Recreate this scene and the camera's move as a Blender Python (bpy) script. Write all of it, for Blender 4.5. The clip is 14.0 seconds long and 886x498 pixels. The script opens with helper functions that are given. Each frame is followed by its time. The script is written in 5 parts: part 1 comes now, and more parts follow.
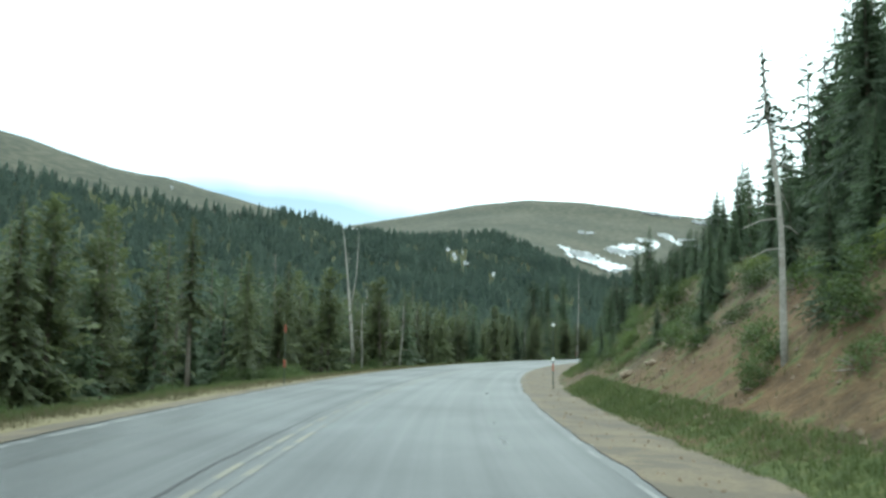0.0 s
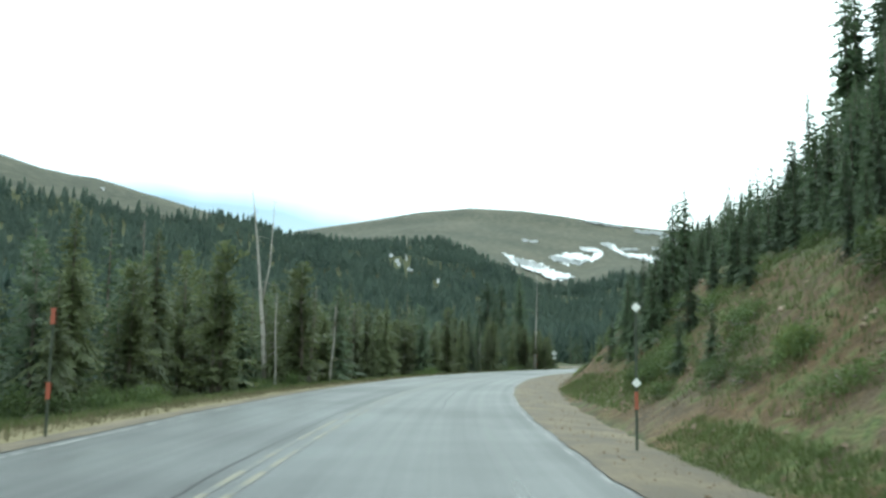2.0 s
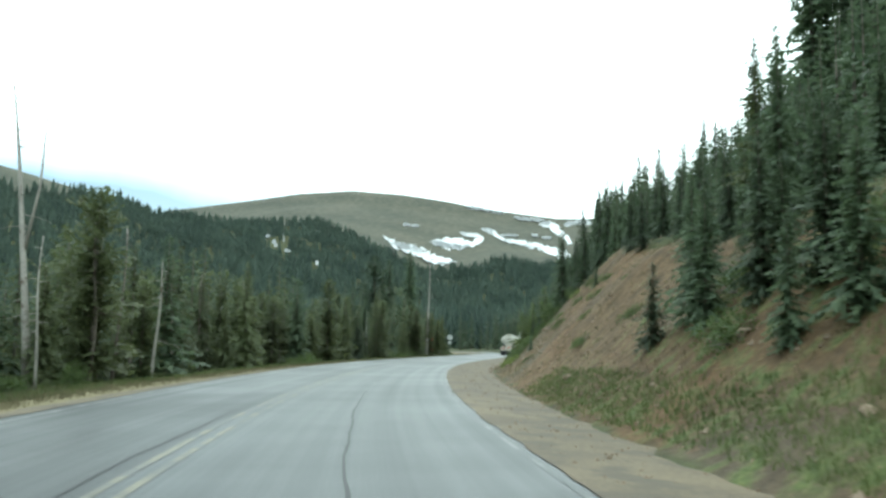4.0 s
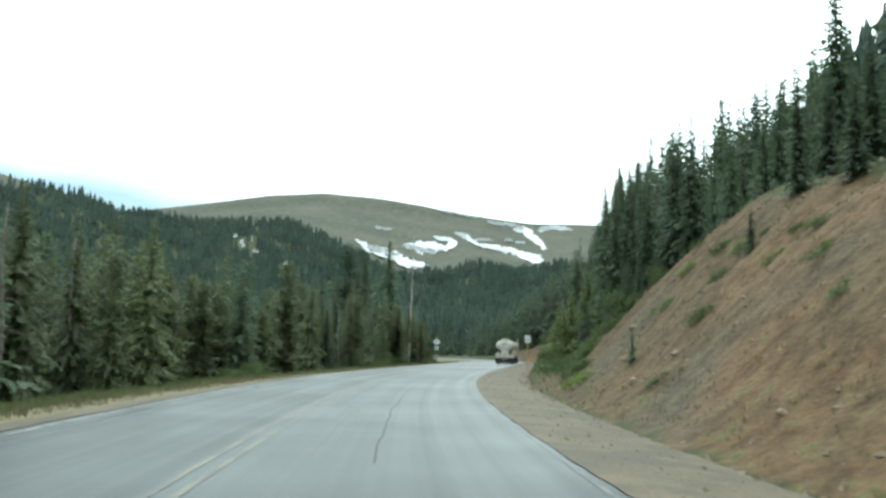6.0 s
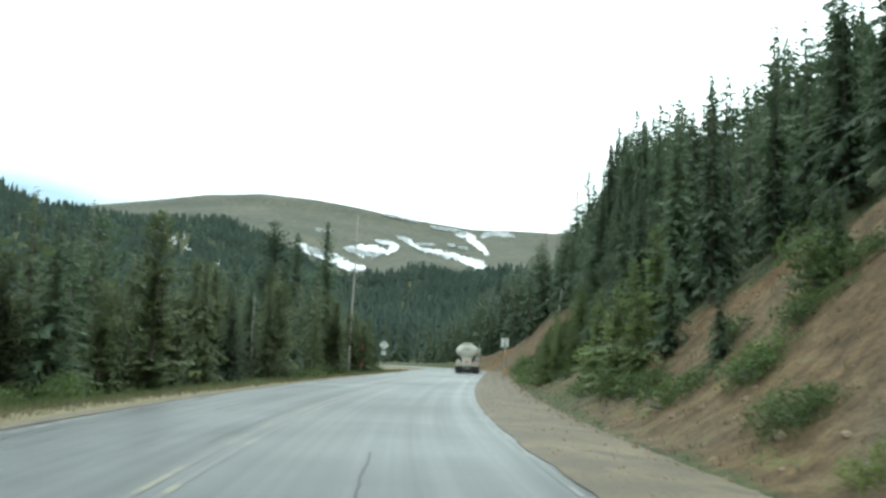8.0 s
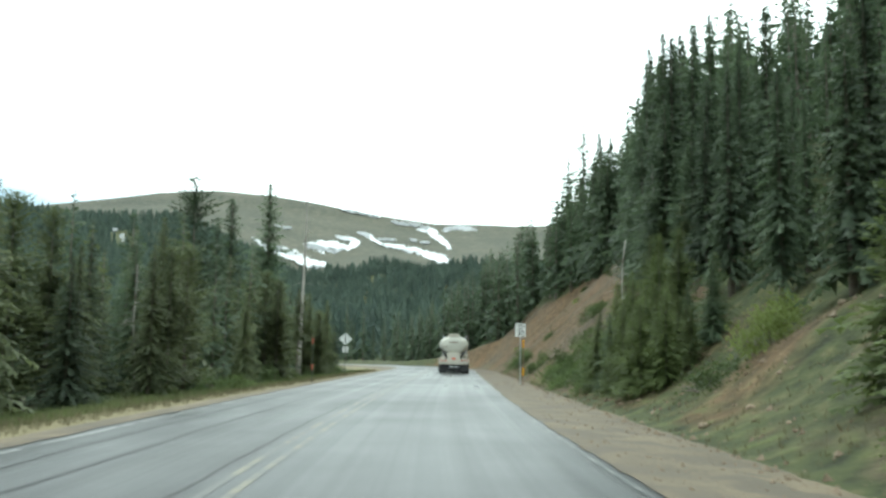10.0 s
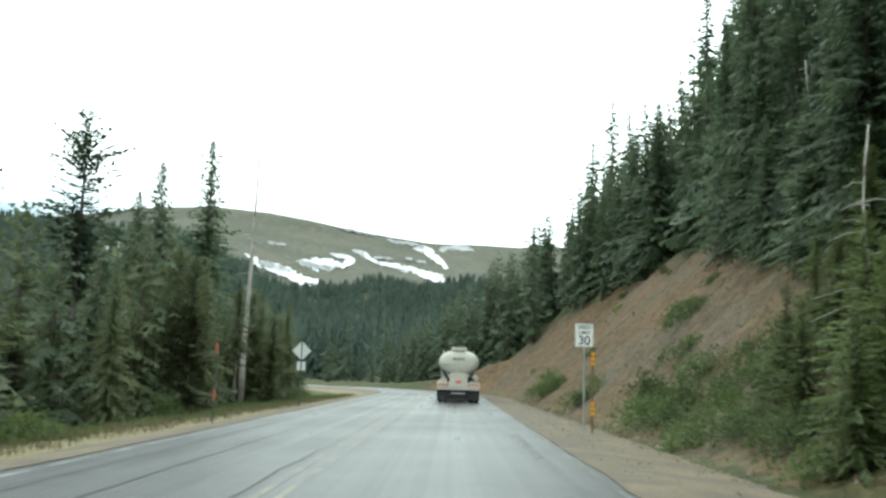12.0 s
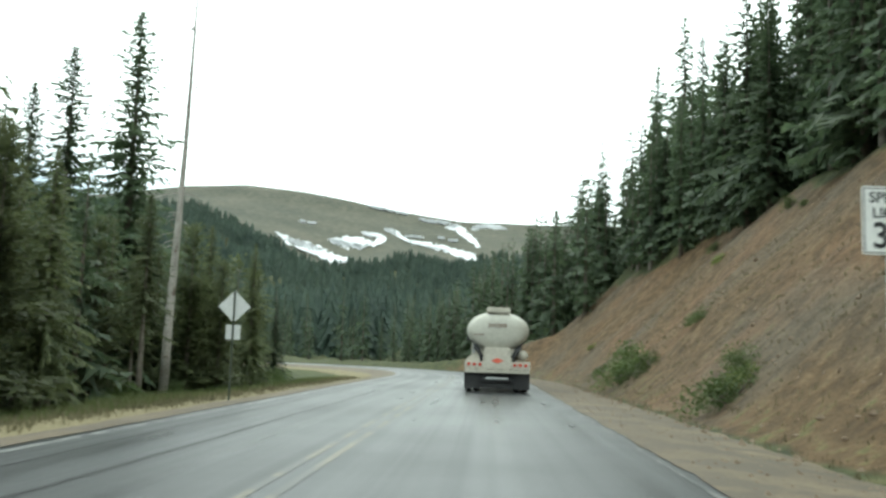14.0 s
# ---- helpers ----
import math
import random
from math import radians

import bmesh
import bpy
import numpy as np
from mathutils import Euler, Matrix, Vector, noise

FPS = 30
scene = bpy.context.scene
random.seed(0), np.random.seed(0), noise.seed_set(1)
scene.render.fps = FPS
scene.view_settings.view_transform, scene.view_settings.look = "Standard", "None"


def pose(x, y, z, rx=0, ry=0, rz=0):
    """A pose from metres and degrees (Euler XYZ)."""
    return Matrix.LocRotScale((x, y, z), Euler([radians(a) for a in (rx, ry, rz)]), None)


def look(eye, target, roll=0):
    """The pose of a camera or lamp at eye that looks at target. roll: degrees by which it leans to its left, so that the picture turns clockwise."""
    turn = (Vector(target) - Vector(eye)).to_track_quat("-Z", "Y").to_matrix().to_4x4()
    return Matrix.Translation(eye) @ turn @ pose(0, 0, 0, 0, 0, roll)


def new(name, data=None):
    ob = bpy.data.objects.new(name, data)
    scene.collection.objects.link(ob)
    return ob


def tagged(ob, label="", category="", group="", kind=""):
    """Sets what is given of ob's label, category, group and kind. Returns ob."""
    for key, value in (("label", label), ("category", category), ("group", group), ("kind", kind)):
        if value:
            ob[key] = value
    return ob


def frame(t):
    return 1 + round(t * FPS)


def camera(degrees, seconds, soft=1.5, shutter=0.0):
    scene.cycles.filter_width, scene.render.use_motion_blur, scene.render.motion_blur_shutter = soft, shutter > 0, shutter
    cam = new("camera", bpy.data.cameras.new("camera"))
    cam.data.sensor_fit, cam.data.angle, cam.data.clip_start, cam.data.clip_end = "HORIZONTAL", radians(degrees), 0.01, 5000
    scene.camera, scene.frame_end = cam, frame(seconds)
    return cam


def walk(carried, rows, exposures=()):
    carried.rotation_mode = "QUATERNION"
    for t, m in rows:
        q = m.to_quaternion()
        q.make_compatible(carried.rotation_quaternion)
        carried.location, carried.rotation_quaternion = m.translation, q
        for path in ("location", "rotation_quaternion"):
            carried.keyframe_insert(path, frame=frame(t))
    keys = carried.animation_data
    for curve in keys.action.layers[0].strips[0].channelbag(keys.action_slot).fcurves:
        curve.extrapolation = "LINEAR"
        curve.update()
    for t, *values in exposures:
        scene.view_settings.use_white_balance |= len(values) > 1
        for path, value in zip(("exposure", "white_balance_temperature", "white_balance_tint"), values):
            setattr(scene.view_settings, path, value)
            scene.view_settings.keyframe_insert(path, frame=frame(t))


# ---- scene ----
import collections

cam = camera(52.0, 14.0, soft=2.8, shutter=0.25)
PATH = [
    (0, (2.100, -0.000, 1.424), (4.613, 99.373, 12.318), 0.87),
    (0.5, (2.100, 4.838, 1.398), (6.915, 104.309, 10.468), 1.46),
    (1, (2.170, 9.670, 1.404), (5.451, 109.022, 12.289), 1.01),
    (1.5, (2.291, 14.495, 1.497), (8.856, 113.675, 12.469), 0.97),
    (2, (2.509, 19.373, 1.455), (11.258, 118.270, 13.404), 0.93),
    (2.5, (2.825, 24.362, 1.442), (13.626, 122.984, 13.976), 0.43),
    (3, (3.244, 29.482, 1.411), (18.510, 127.576, 13.426), 1.20),
    (3.5, (3.683, 34.737, 1.370), (23.245, 132.005, 13.867), 1.07),
    (4, (4.192, 40.045, 1.390), (26.050, 137.054, 11.945), 1.00),
    (6.5, (8.234, 67.328, 1.406), (33.812, 163.332, 12.761), 1.69),
    (7, (9.486, 72.997, 1.368), (36.410, 168.620, 12.836), 2.07),
    (7.5, (10.732, 78.751, 1.316), (40.139, 173.554, 13.466), 2.54),
    (8, (12.030, 84.459, 1.397), (43.081, 178.748, 13.460), 2.16),
    (10.5, (19.911, 112.502, 1.396), (56.024, 204.953, 13.592), 1.23),
    (11, (21.820, 117.694, 1.334), (58.612, 209.726, 14.614), 2.00),
    (11.5, (23.694, 122.831, 1.391), (59.120, 215.427, 14.472), 1.83),
    (12, (25.582, 127.866, 1.429), (60.942, 220.340, 15.505), 1.71),
    (12.5, (27.459, 132.766, 1.432), (63.089, 225.130, 15.549), 2.05),
    (13, (29.261, 137.459, 1.393), (64.068, 230.473, 13.090), 3.13),
    (13.5, (31.018, 141.894, 1.326), (64.719, 235.350, 12.736), 2.62),
    (14, (32.756, 146.193, 1.302), (64.938, 240.134, 13.106), 2.00),
]
walk(cam, [(t, look(eye, target, roll)) for t, eye, target, roll in PATH], [(0.0, 0.0, 5900, -10.5), (4.0, 0.0, 5950, -10.0), (8.0, 0.03, 6020, -9.0), (10.5, 0.17, 6180, -7.0), (12.5, 0.13, 6260, -6.5), (14.0, 0.02, 6330, -6.0)])

# ---------------------------------------------------------------- sky and sun
SUN_UP, SUN_TURN = radians(50), radians(20)
world = bpy.data.worlds.new("world")
scene.world = world
world.use_nodes = True
wn, wl = world.node_tree.nodes, world.node_tree.links
wn.clear()
w_out, w_bg, w_mix = wn.new("ShaderNodeOutputWorld"), wn.new("ShaderNodeBackground"), wn.new("ShaderNodeMixRGB")
w_sky, w_noise, w_ramp, w_co = wn.new("ShaderNodeTexSky"), wn.new("ShaderNodeTexNoise"), wn.new("ShaderNodeValToRGB"), wn.new("ShaderNodeTexCoord")
w_sky.sky_type, w_sky.sun_disc, w_sky.sun_elevation, w_sky.sun_rotation = "NISHITA", False, SUN_UP, SUN_TURN
w_noise.inputs["Scale"].default_value, w_noise.inputs["Detail"].default_value = 2.6, 5
w_ramp.color_ramp.elements[0].position, w_ramp.color_ramp.elements[1].position = 0.40, 0.62
w_mix.inputs[2].default_value = (19.0, 19.6, 20.2, 1)
wl.new(w_co.outputs["Generated"], w_noise.inputs["Vector"])
# the cloud cover thins out towards the skyline
w_xyz, w_low, w_side, w_sum = wn.new("ShaderNodeSeparateXYZ"), wn.new("ShaderNodeMath"), wn.new("ShaderNodeMath"), wn.new("ShaderNodeMath")
w_low.operation = w_side.operation = w_sum.operation = "MULTIPLY_ADD"
wl.new(w_co.outputs["Generated"], w_xyz.inputs[0])
wl.new(w_xyz.outputs["Z"], w_low.inputs[0])
w_low.inputs[1].default_value, w_low.inputs[2].default_value = 4.0, -0.35
wl.new(w_xyz.outputs["X"], w_side.inputs[0])
w_side.inputs[1].default_value = 0.6
wl.new(w_low.outputs[0], w_side.inputs[2])
wl.new(w_noise.outputs["Fac"], w_sum.inputs[0])
w_sum.inputs[1].default_value = 0.45
wl.new(w_side.outputs[0], w_sum.inputs[2])
wl.new(w_sum.outputs[0], w_ramp.inputs["Fac"])
wl.new(w_ramp.outputs["Color"], w_mix.inputs[0])
wl.new(w_sky.outputs[0], w_mix.inputs[1])
wl.new(w_mix.outputs[0], w_bg.inputs["Color"])
wl.new(w_bg.outputs[0], w_out.inputs["Surface"])
w_bg.inputs["Strength"].default_value = 0.13
sun = new("sun", bpy.data.lights.new("sun", "SUN"))
sun.data.energy, sun.data.angle, sun.data.color = 0.9, radians(25), (1.0, 0.95, 0.88)
sun.matrix_world = look((0, 0, 300), (-300 * math.sin(SUN_TURN) / math.tan(SUN_UP), -300 * math.cos(SUN_TURN) / math.tan(SUN_UP), 0))


# ---------------------------------------------------------------- materials
def material(name, low, high, rough=0.8, size=1.0, fine=12.0, bump=0.3, metal=0.0, spot=None, spot_size=0.3, spot_at=0.6, vary=0.0, depth=0.02, thin=0.0):
    """A surface that wanders between two colours at two scales, with relief; spot: a third colour in patches."""
    m = bpy.data.materials.new(name)
    m.use_nodes = True
    n, l = m.node_tree.nodes, m.node_tree.links
    b = n["Principled BSDF"]
    b.inputs["Roughness"].default_value, b.inputs["Metallic"].default_value = rough, metal
    co = n.new("ShaderNodeTexCoord")
    big, small = n.new("ShaderNodeTexNoise"), n.new("ShaderNodeTexNoise")
    big.inputs["Scale"].default_value, big.inputs["Detail"].default_value = size, 5
    small.inputs["Scale"].default_value, small.inputs["Detail"].default_value = fine, 6
    l.new(co.outputs["Object"], big.inputs["Vector"])
    l.new(co.outputs["Object"], small.inputs["Vector"])
    add = n.new("ShaderNodeMath")
    add.operation = "MULTIPLY_ADD"
    add.inputs[1].default_value = 0.5
    l.new(small.outputs["Fac"], add.inputs[0])
    half = n.new("ShaderNodeMath")
    half.operation = "MULTIPLY"
    half.inputs[1].default_value = 0.5
    l.new(big.outputs["Fac"], half.inputs[0])
    l.new(half.outputs[0], add.inputs[2])
    ramp = n.new("ShaderNodeValToRGB")
    ramp.color_ramp.elements[0].position, ramp.color_ramp.elements[1].position = 0.36, 0.64
    ramp.color_ramp.elements[0].color, ramp.color_ramp.elements[1].color = (*low, 1), (*high, 1)
    l.new(add.outputs[0], ramp.inputs["Fac"])
    colour = ramp.outputs["Color"]
    if spot:
        sn, sr, mix = n.new("ShaderNodeTexNoise"), n.new("ShaderNodeValToRGB"), n.new("ShaderNodeMixRGB")
        sn.inputs["Scale"].default_value, sn.inputs["Detail"].default_value = spot_size, 7
        sr.color_ramp.elements[0].position, sr.color_ramp.elements[1].position = spot_at - 0.04, spot_at + 0.04
        l.new(co.outputs["Object"], sn.inputs["Vector"])
        l.new(sn.outputs["Fac"], sr.inputs["Fac"])
        l.new(sr.outputs["Color"], mix.inputs[0])
        l.new(colour, mix.inputs[1])
        mix.inputs[2].default_value = (*spot, 1)
        colour = mix.outputs[0]
    if vary:
        info, hsv, mr = n.new("ShaderNodeObjectInfo"), n.new("ShaderNodeHueSaturation"), n.new("ShaderNodeMapRange")
        mr.inputs["To Min"].default_value, mr.inputs["To Max"].default_value = 1 - vary, 1 + vary
        l.new(info.outputs["Random"], mr.inputs["Value"])
        l.new(mr.outputs[0], hsv.inputs["Value"])
        l.new(colour, hsv.inputs["Color"])
        colour = hsv.outputs[0]
    l.new(colour, b.inputs["Base Color"])
    if bump:
        bp = n.new("ShaderNodeBump")
        bp.inputs["Strength"].default_value, bp.inputs["Distance"].default_value = bump, depth
        l.new(add.outputs[0], bp.inputs["Height"])
        l.new(bp.outputs[0], b.inputs["Normal"])
    if thin:
        tr, mx = n.new("ShaderNodeBsdfTranslucent"), n.new("ShaderNodeMixShader")
        l.new(colour, tr.inputs["Color"])
        mx.inputs[0].default_value = thin
        l.new(b.outputs[0], mx.inputs[1])
        l.new(tr.outputs[0], mx.inputs[2])
        l.new(mx.outputs[0], n["Material Output"].inputs["Surface"])
    return m


def ground_material():
    """Forest floor, bare earth, straw-coloured grass and alpine meadow, mixed by the zones of the ground with ragged edges."""
    m = bpy.data.materials.new("mountain_ground")
    m.use_nodes = True
    n, l = m.node_tree.nodes, m.node_tree.links
    b = n["Principled BSDF"]
    b.inputs["Roughness"].default_value = 0.95
    b.inputs["Specular IOR Level"].default_value = 0.2
    co = n.new("ShaderNodeTexCoord")

    def noise_of(scale, detail=6):
        t = n.new("ShaderNodeTexNoise")
        t.inputs["Scale"].default_value, t.inputs["Detail"].default_value = scale, detail
        l.new(co.outputs["Object"], t.inputs["Vector"])
        return t.outputs["Fac"]

    def ramp(fac, *stops):
        r = n.new("ShaderNodeValToRGB")
        while len(r.color_ramp.elements) < len(stops):
            r.color_ramp.elements.new(0.5)
        for e, (p, c) in zip(r.color_ramp.elements, stops):
            e.position, e.color = p, (*c, 1)
        l.new(fac, r.inputs["Fac"])
        return r.outputs["Color"]

    def zone(name, fac, spread):
        a, add, mul, mr = n.new("ShaderNodeAttribute"), n.new("ShaderNodeMath"), n.new("ShaderNodeMath"), n.new("ShaderNodeMapRange")
        a.attribute_name = name
        mul.operation, mul.inputs[1].default_value = "MULTIPLY_ADD", spread
        mul.inputs[2].default_value = -spread / 2
        l.new(fac, mul.inputs[0])
        l.new(a.outputs["Fac"], add.inputs[0])
        l.new(mul.outputs[0], add.inputs[1])
        mr.inputs["From Min"].default_value, mr.inputs["From Max"].default_value = 0.4, 0.6
        l.new(add.outputs[0], mr.inputs["Value"])
        return mr.outputs[0]

    def mix(fac, one, two):
        x = n.new("ShaderNodeMixRGB")
        l.new(fac, x.inputs[0])
        l.new(one, x.inputs[1])
        l.new(two, x.inputs[2])
        return x.outputs[0]

    grain, clods, patch, broad = noise_of(9), noise_of(1.7), noise_of(0.35), noise_of(0.02, 8)
    floor = ramp(clods, (0.3, (0.022, 0.026, 0.013)), (0.55, (0.055, 0.062, 0.025)), (0.75, (0.11, 0.095, 0.05)))
    earth = ramp(clods, (0.28, (0.046, 0.030, 0.015)), (0.5, (0.091, 0.059, 0.030)), (0.72, (0.146, 0.100, 0.055)))
    gravel_tint = ramp(grain, (0.35, (0.6, 0.6, 0.6)), (0.65, (1.25, 1.25, 1.25)))
    grey = ramp(clods, (0.3, (0.052, 0.041, 0.028)), (0.6, (0.100, 0.081, 0.057)))
    red = ramp(clods, (0.3, (0.090, 0.048, 0.022)), (0.6, (0.165, 0.092, 0.046)))
    wide = noise_of(0.11, 4)
    earth = mix(ramp(wide, (0.47, (0, 0, 0)), (0.60, (0.8, 0.8, 0.8))), earth, grey)
    earth = mix(ramp(noise_of(0.16, 5), (0.51, (0, 0, 0)), (0.64, (0.5, 0.5, 0.5))), earth, red)
    mul = n.new("ShaderNodeMixRGB")
    mul.blend_type, mul.inputs[0].default_value = "MULTIPLY", 0.6
    l.new(earth, mul.inputs[1])
    l.new(gravel_tint, mul.inputs[2])
    straw = ramp(grain, (0.3, (0.100, 0.090, 0.048)), (0.5, (0.172, 0.146, 0.084)), (0.7, (0.235, 0.200, 0.122)))
    green = ramp(grain, (0.3, (0.036, 0.050, 0.016)), (0.6, (0.085, 0.100, 0.034)), (0.8, (0.15, 0.14, 0.06)))
    heath = n.new("ShaderNodeMath")
    heath.operation = "MULTIPLY_ADD"
    l.new(noise_of(0.11, 6), heath.inputs[0])
    heath.inputs[1].default_value = 0.6
    half = n.new("ShaderNodeMath")
    half.operation, half.inputs[1].default_value = "MULTIPLY", 0.4
    l.new(noise_of(0.009, 5), half.inputs[0])
    l.new(half.outputs[0], heath.inputs[2])
    meadow = ramp(heath.outputs[0], (0.38, (0.040, 0.042, 0.031)), (0.5, (0.060, 0.061, 0.043)), (0.62, (0.090, 0.082, 0.060)))
    c = mix(zone("alpine", broad, 0.8), floor, meadow)
    c = mix(zone("bare", patch, 1.1), c, mul.outputs[0])
    c = mix(zone("green", clods, 1.2), c, green)
    c = mix(zone("straw", clods, 0.8), c, straw)
    l.new(c, b.inputs["Base Color"])
    bp, bp2 = n.new("ShaderNodeBump"), n.new("ShaderNodeBump")
    bp.inputs["Strength"].default_value, bp.inputs["Distance"].default_value = 0.6, 0.16
    bp2.inputs["Strength"].default_value, bp2.inputs["Distance"].default_value = 0.7, 0.05
    l.new(clods, bp.inputs["Height"])
    l.new(grain, bp2.inputs["Height"])
    l.new(bp.outputs[0], bp2.inputs["Normal"])
    l.new(bp2.outputs[0], b.inputs["Normal"])
    return m


def road_material():
    """Wet asphalt with wheel tracks, damp streaks and patches that run along the lanes."""
    m = bpy.data.materials.new("wet_asphalt")
    m.use_nodes = True
    n, l = m.node_tree.nodes, m.node_tree.links
    b = n["Principled BSDF"]
    b.inputs["Specular IOR Level"].default_value = 0.21
    a, s, comb = n.new("ShaderNodeAttribute"), n.new("ShaderNodeAttribute"), n.new("ShaderNodeCombineXYZ")
    a.attribute_name, s.attribute_name = "across", "along"
    l.new(a.outputs["Fac"], comb.inputs["X"])
    sc = n.new("ShaderNodeMath")
    sc.operation, sc.inputs[1].default_value = "MULTIPLY", 0.0035
    l.new(s.outputs["Fac"], sc.inputs[0])
    l.new(sc.outputs[0], comb.inputs["Y"])
    streak, grain, co, patch = n.new("ShaderNodeTexNoise"), n.new("ShaderNodeTexNoise"), n.new("ShaderNodeTexCoord"), n.new("ShaderNodeTexNoise")
    streak.inputs["Scale"].default_value, streak.inputs["Detail"].default_value = 2.0, 4
    grain.inputs["Scale"].default_value, grain.inputs["Detail"].default_value = 45, 4
    patch.inputs["Scale"].default_value, patch.inputs["Detail"].default_value = 0.13, 5
    l.new(comb.outputs[0], streak.inputs["Vector"])
    l.new(co.outputs["Object"], grain.inputs["Vector"])
    l.new(co.outputs["Object"], patch.inputs["Vector"])
    r = n.new("ShaderNodeValToRGB")
    r.color_ramp.elements[0].position, r.color_ramp.elements[0].color = 0.36, (0.021, 0.023, 0.024, 1)
    r.color_ramp.elements[1].position, r.color_ramp.elements[1].color = 0.62, (0.045, 0.048, 0.050, 1)
    l.new(streak.outputs["Fac"], r.inputs["Fac"])
    g = n.new("ShaderNodeValToRGB")
    g.color_ramp.elements[0].position, g.color_ramp.elements[0].color = 0.3, (0.55, 0.55, 0.55, 1)
    g.color_ramp.elements[1].position, g.color_ramp.elements[1].color = 0.7, (1.3, 1.3, 1.3, 1)
    l.new(grain.outputs["Fac"], g.inputs["Fac"])
    mul = n.new("ShaderNodeMixRGB")
    mul.blend_type, mul.inputs[0].default_value = "MULTIPLY", 0.8
    l.new(r.outputs[0], mul.inputs[1])
    l.new(g.outputs[0], mul.inputs[2])
    # the left lane is older and darker, a tar seam runs beside the centre line, wheel tracks are polished
    lane, tone, both = n.new("ShaderNodeMapRange"), n.new("ShaderNodeValToRGB"), n.new("ShaderNodeMixRGB")
    lane.inputs["From Min"].default_value, lane.inputs["From Max"].default_value = -4.0, 4.6
    wob = n.new("ShaderNodeMath")
    wob.operation, wob.inputs[1].default_value = "MULTIPLY_ADD", 0.35
    l.new(patch.outputs["Fac"], wob.inputs[0])
    l.new(a.outputs["Fac"], wob.inputs[2])
    l.new(wob.outputs[0], lane.inputs["Value"])
    stops = [(0.0, 0.85), (0.08, 0.62), (0.20, 0.76), (0.29, 0.58), (0.37, 0.74), (0.435, 0.60), (0.455, 0.42), (0.475, 0.85), (0.53, 1.0), (0.62, 0.88), (0.72, 1.08), (0.83, 0.9), (0.93, 1.05), (0.99, 0.9)]
    while len(tone.color_ramp.elements) < len(stops):
        tone.color_ramp.elements.new(0.5)
    for e, (p, c) in zip(tone.color_ramp.elements, stops):
        e.position, e.color = p, (c, c, c, 1)
    l.new(lane.outputs[0], tone.inputs["Fac"])
    both.blend_type, both.inputs[0].default_value = "MULTIPLY", 1.0
    l.new(mul.outputs[0], both.inputs[1])
    l.new(tone.outputs[0], both.inputs[2])
    l.new(both.outputs[0], b.inputs["Base Color"])
    add, mr = n.new("ShaderNodeMath"), n.new("ShaderNodeMapRange")
    l.new(streak.outputs["Fac"], add.inputs[0])
    l.new(patch.outputs["Fac"], add.inputs[1])
    mr.inputs["From Min"].default_value, mr.inputs["From Max"].default_value = 0.75, 1.25
    mr.inputs["To Min"].default_value, mr.inputs["To Max"].default_value = 0.27, 0.52
    l.new(add.outputs[0], mr.inputs["Value"])
    l.new(mr.outputs[0], b.inputs["Roughness"])
    bp = n.new("ShaderNodeBump")
    bp.inputs["Strength"].default_value, bp.inputs["Distance"].default_value = 0.35, 0.004
    l.new(grain.outputs["Fac"], bp.inputs["Height"])
    l.new(bp.outputs[0], b.inputs["Normal"])
    return m


GROUND, ASPHALT = ground_material(), road_material()
GRAVEL = material("gravel", (0.052, 0.039, 0.023), (0.156, 0.118, 0.071), 0.85, 0.45, 16, 0.8, spot=(0.072, 0.056, 0.036), spot_size=0.8, spot_at=0.53)
NEEDLES = material("spruce_needles", (0.043, 0.066, 0.040), (0.104, 0.138, 0.072), 0.65, 0.5, 5, 0.0, vary=0.45, thin=0.50)
NEEDLES_PALE = material("pale_needles", (0.064, 0.084, 0.038), (0.142, 0.160, 0.072), 0.65, 0.5, 5, 0.0, vary=0.3, thin=0.50)
YOUNG = material("young_needles", (0.074, 0.104, 0.034), (0.150, 0.182, 0.064), 0.65, 0.5, 5, 0.0, vary=0.3, thin=0.50)
# far needles: the bluish lift of distant haze is mixed into the colour
NEEDLES_HAZED = material("hazed_forest_needles", (0.050, 0.078, 0.064), (0.105, 0.142, 0.105), 0.7, 0.05, 0.6, 0.0, thin=0.50)
BARK = material("bark", (0.09, 0.075, 0.06), (0.23, 0.20, 0.17), 0.9, 2, 20, 0.5)
BROWNWOOD = material("brown_deadwood", (0.085, 0.070, 0.056), (0.20, 0.17, 0.14), 0.85, 1.2, 12, 0.4, spot=(0.07, 0.05, 0.04), spot_size=2, spot_at=0.6)
DEADWOOD = material("grey_deadwood", (0.20, 0.185, 0.165), (0.42, 0.39, 0.35), 0.85, 1.2, 12, 0.4, spot=(0.13, 0.10, 0.08), spot_size=2, spot_at=0.62)
SHRUB = material("juniper_leaves", (0.046, 0.074, 0.022), (0.118, 0.156, 0.052), 0.7, 0.8, 6, 0.0, vary=0.3, thin=0.42)
SHRUB_PALE = material("pale_shrub_leaves", (0.10, 0.13, 0.03), (0.22, 0.26, 0.08), 0.7, 0.8, 6, 0.0, vary=0.2, thin=0.42)
GRASS = material("grass_blades", (0.086, 0.080, 0.042), (0.168, 0.146, 0.084), 0.8, 0.25, 3, 0.0, thin=0.42)
DITCH = material("ditch_grass_blades", (0.060, 0.086, 0.026), (0.128, 0.150, 0.056), 0.8, 0.25, 3, 0.0, thin=0.42)
ROCK = material("rock", (0.13, 0.092, 0.058), (0.27, 0.205, 0.145), 0.85, 1.5, 9, 0.6, vary=0.2)
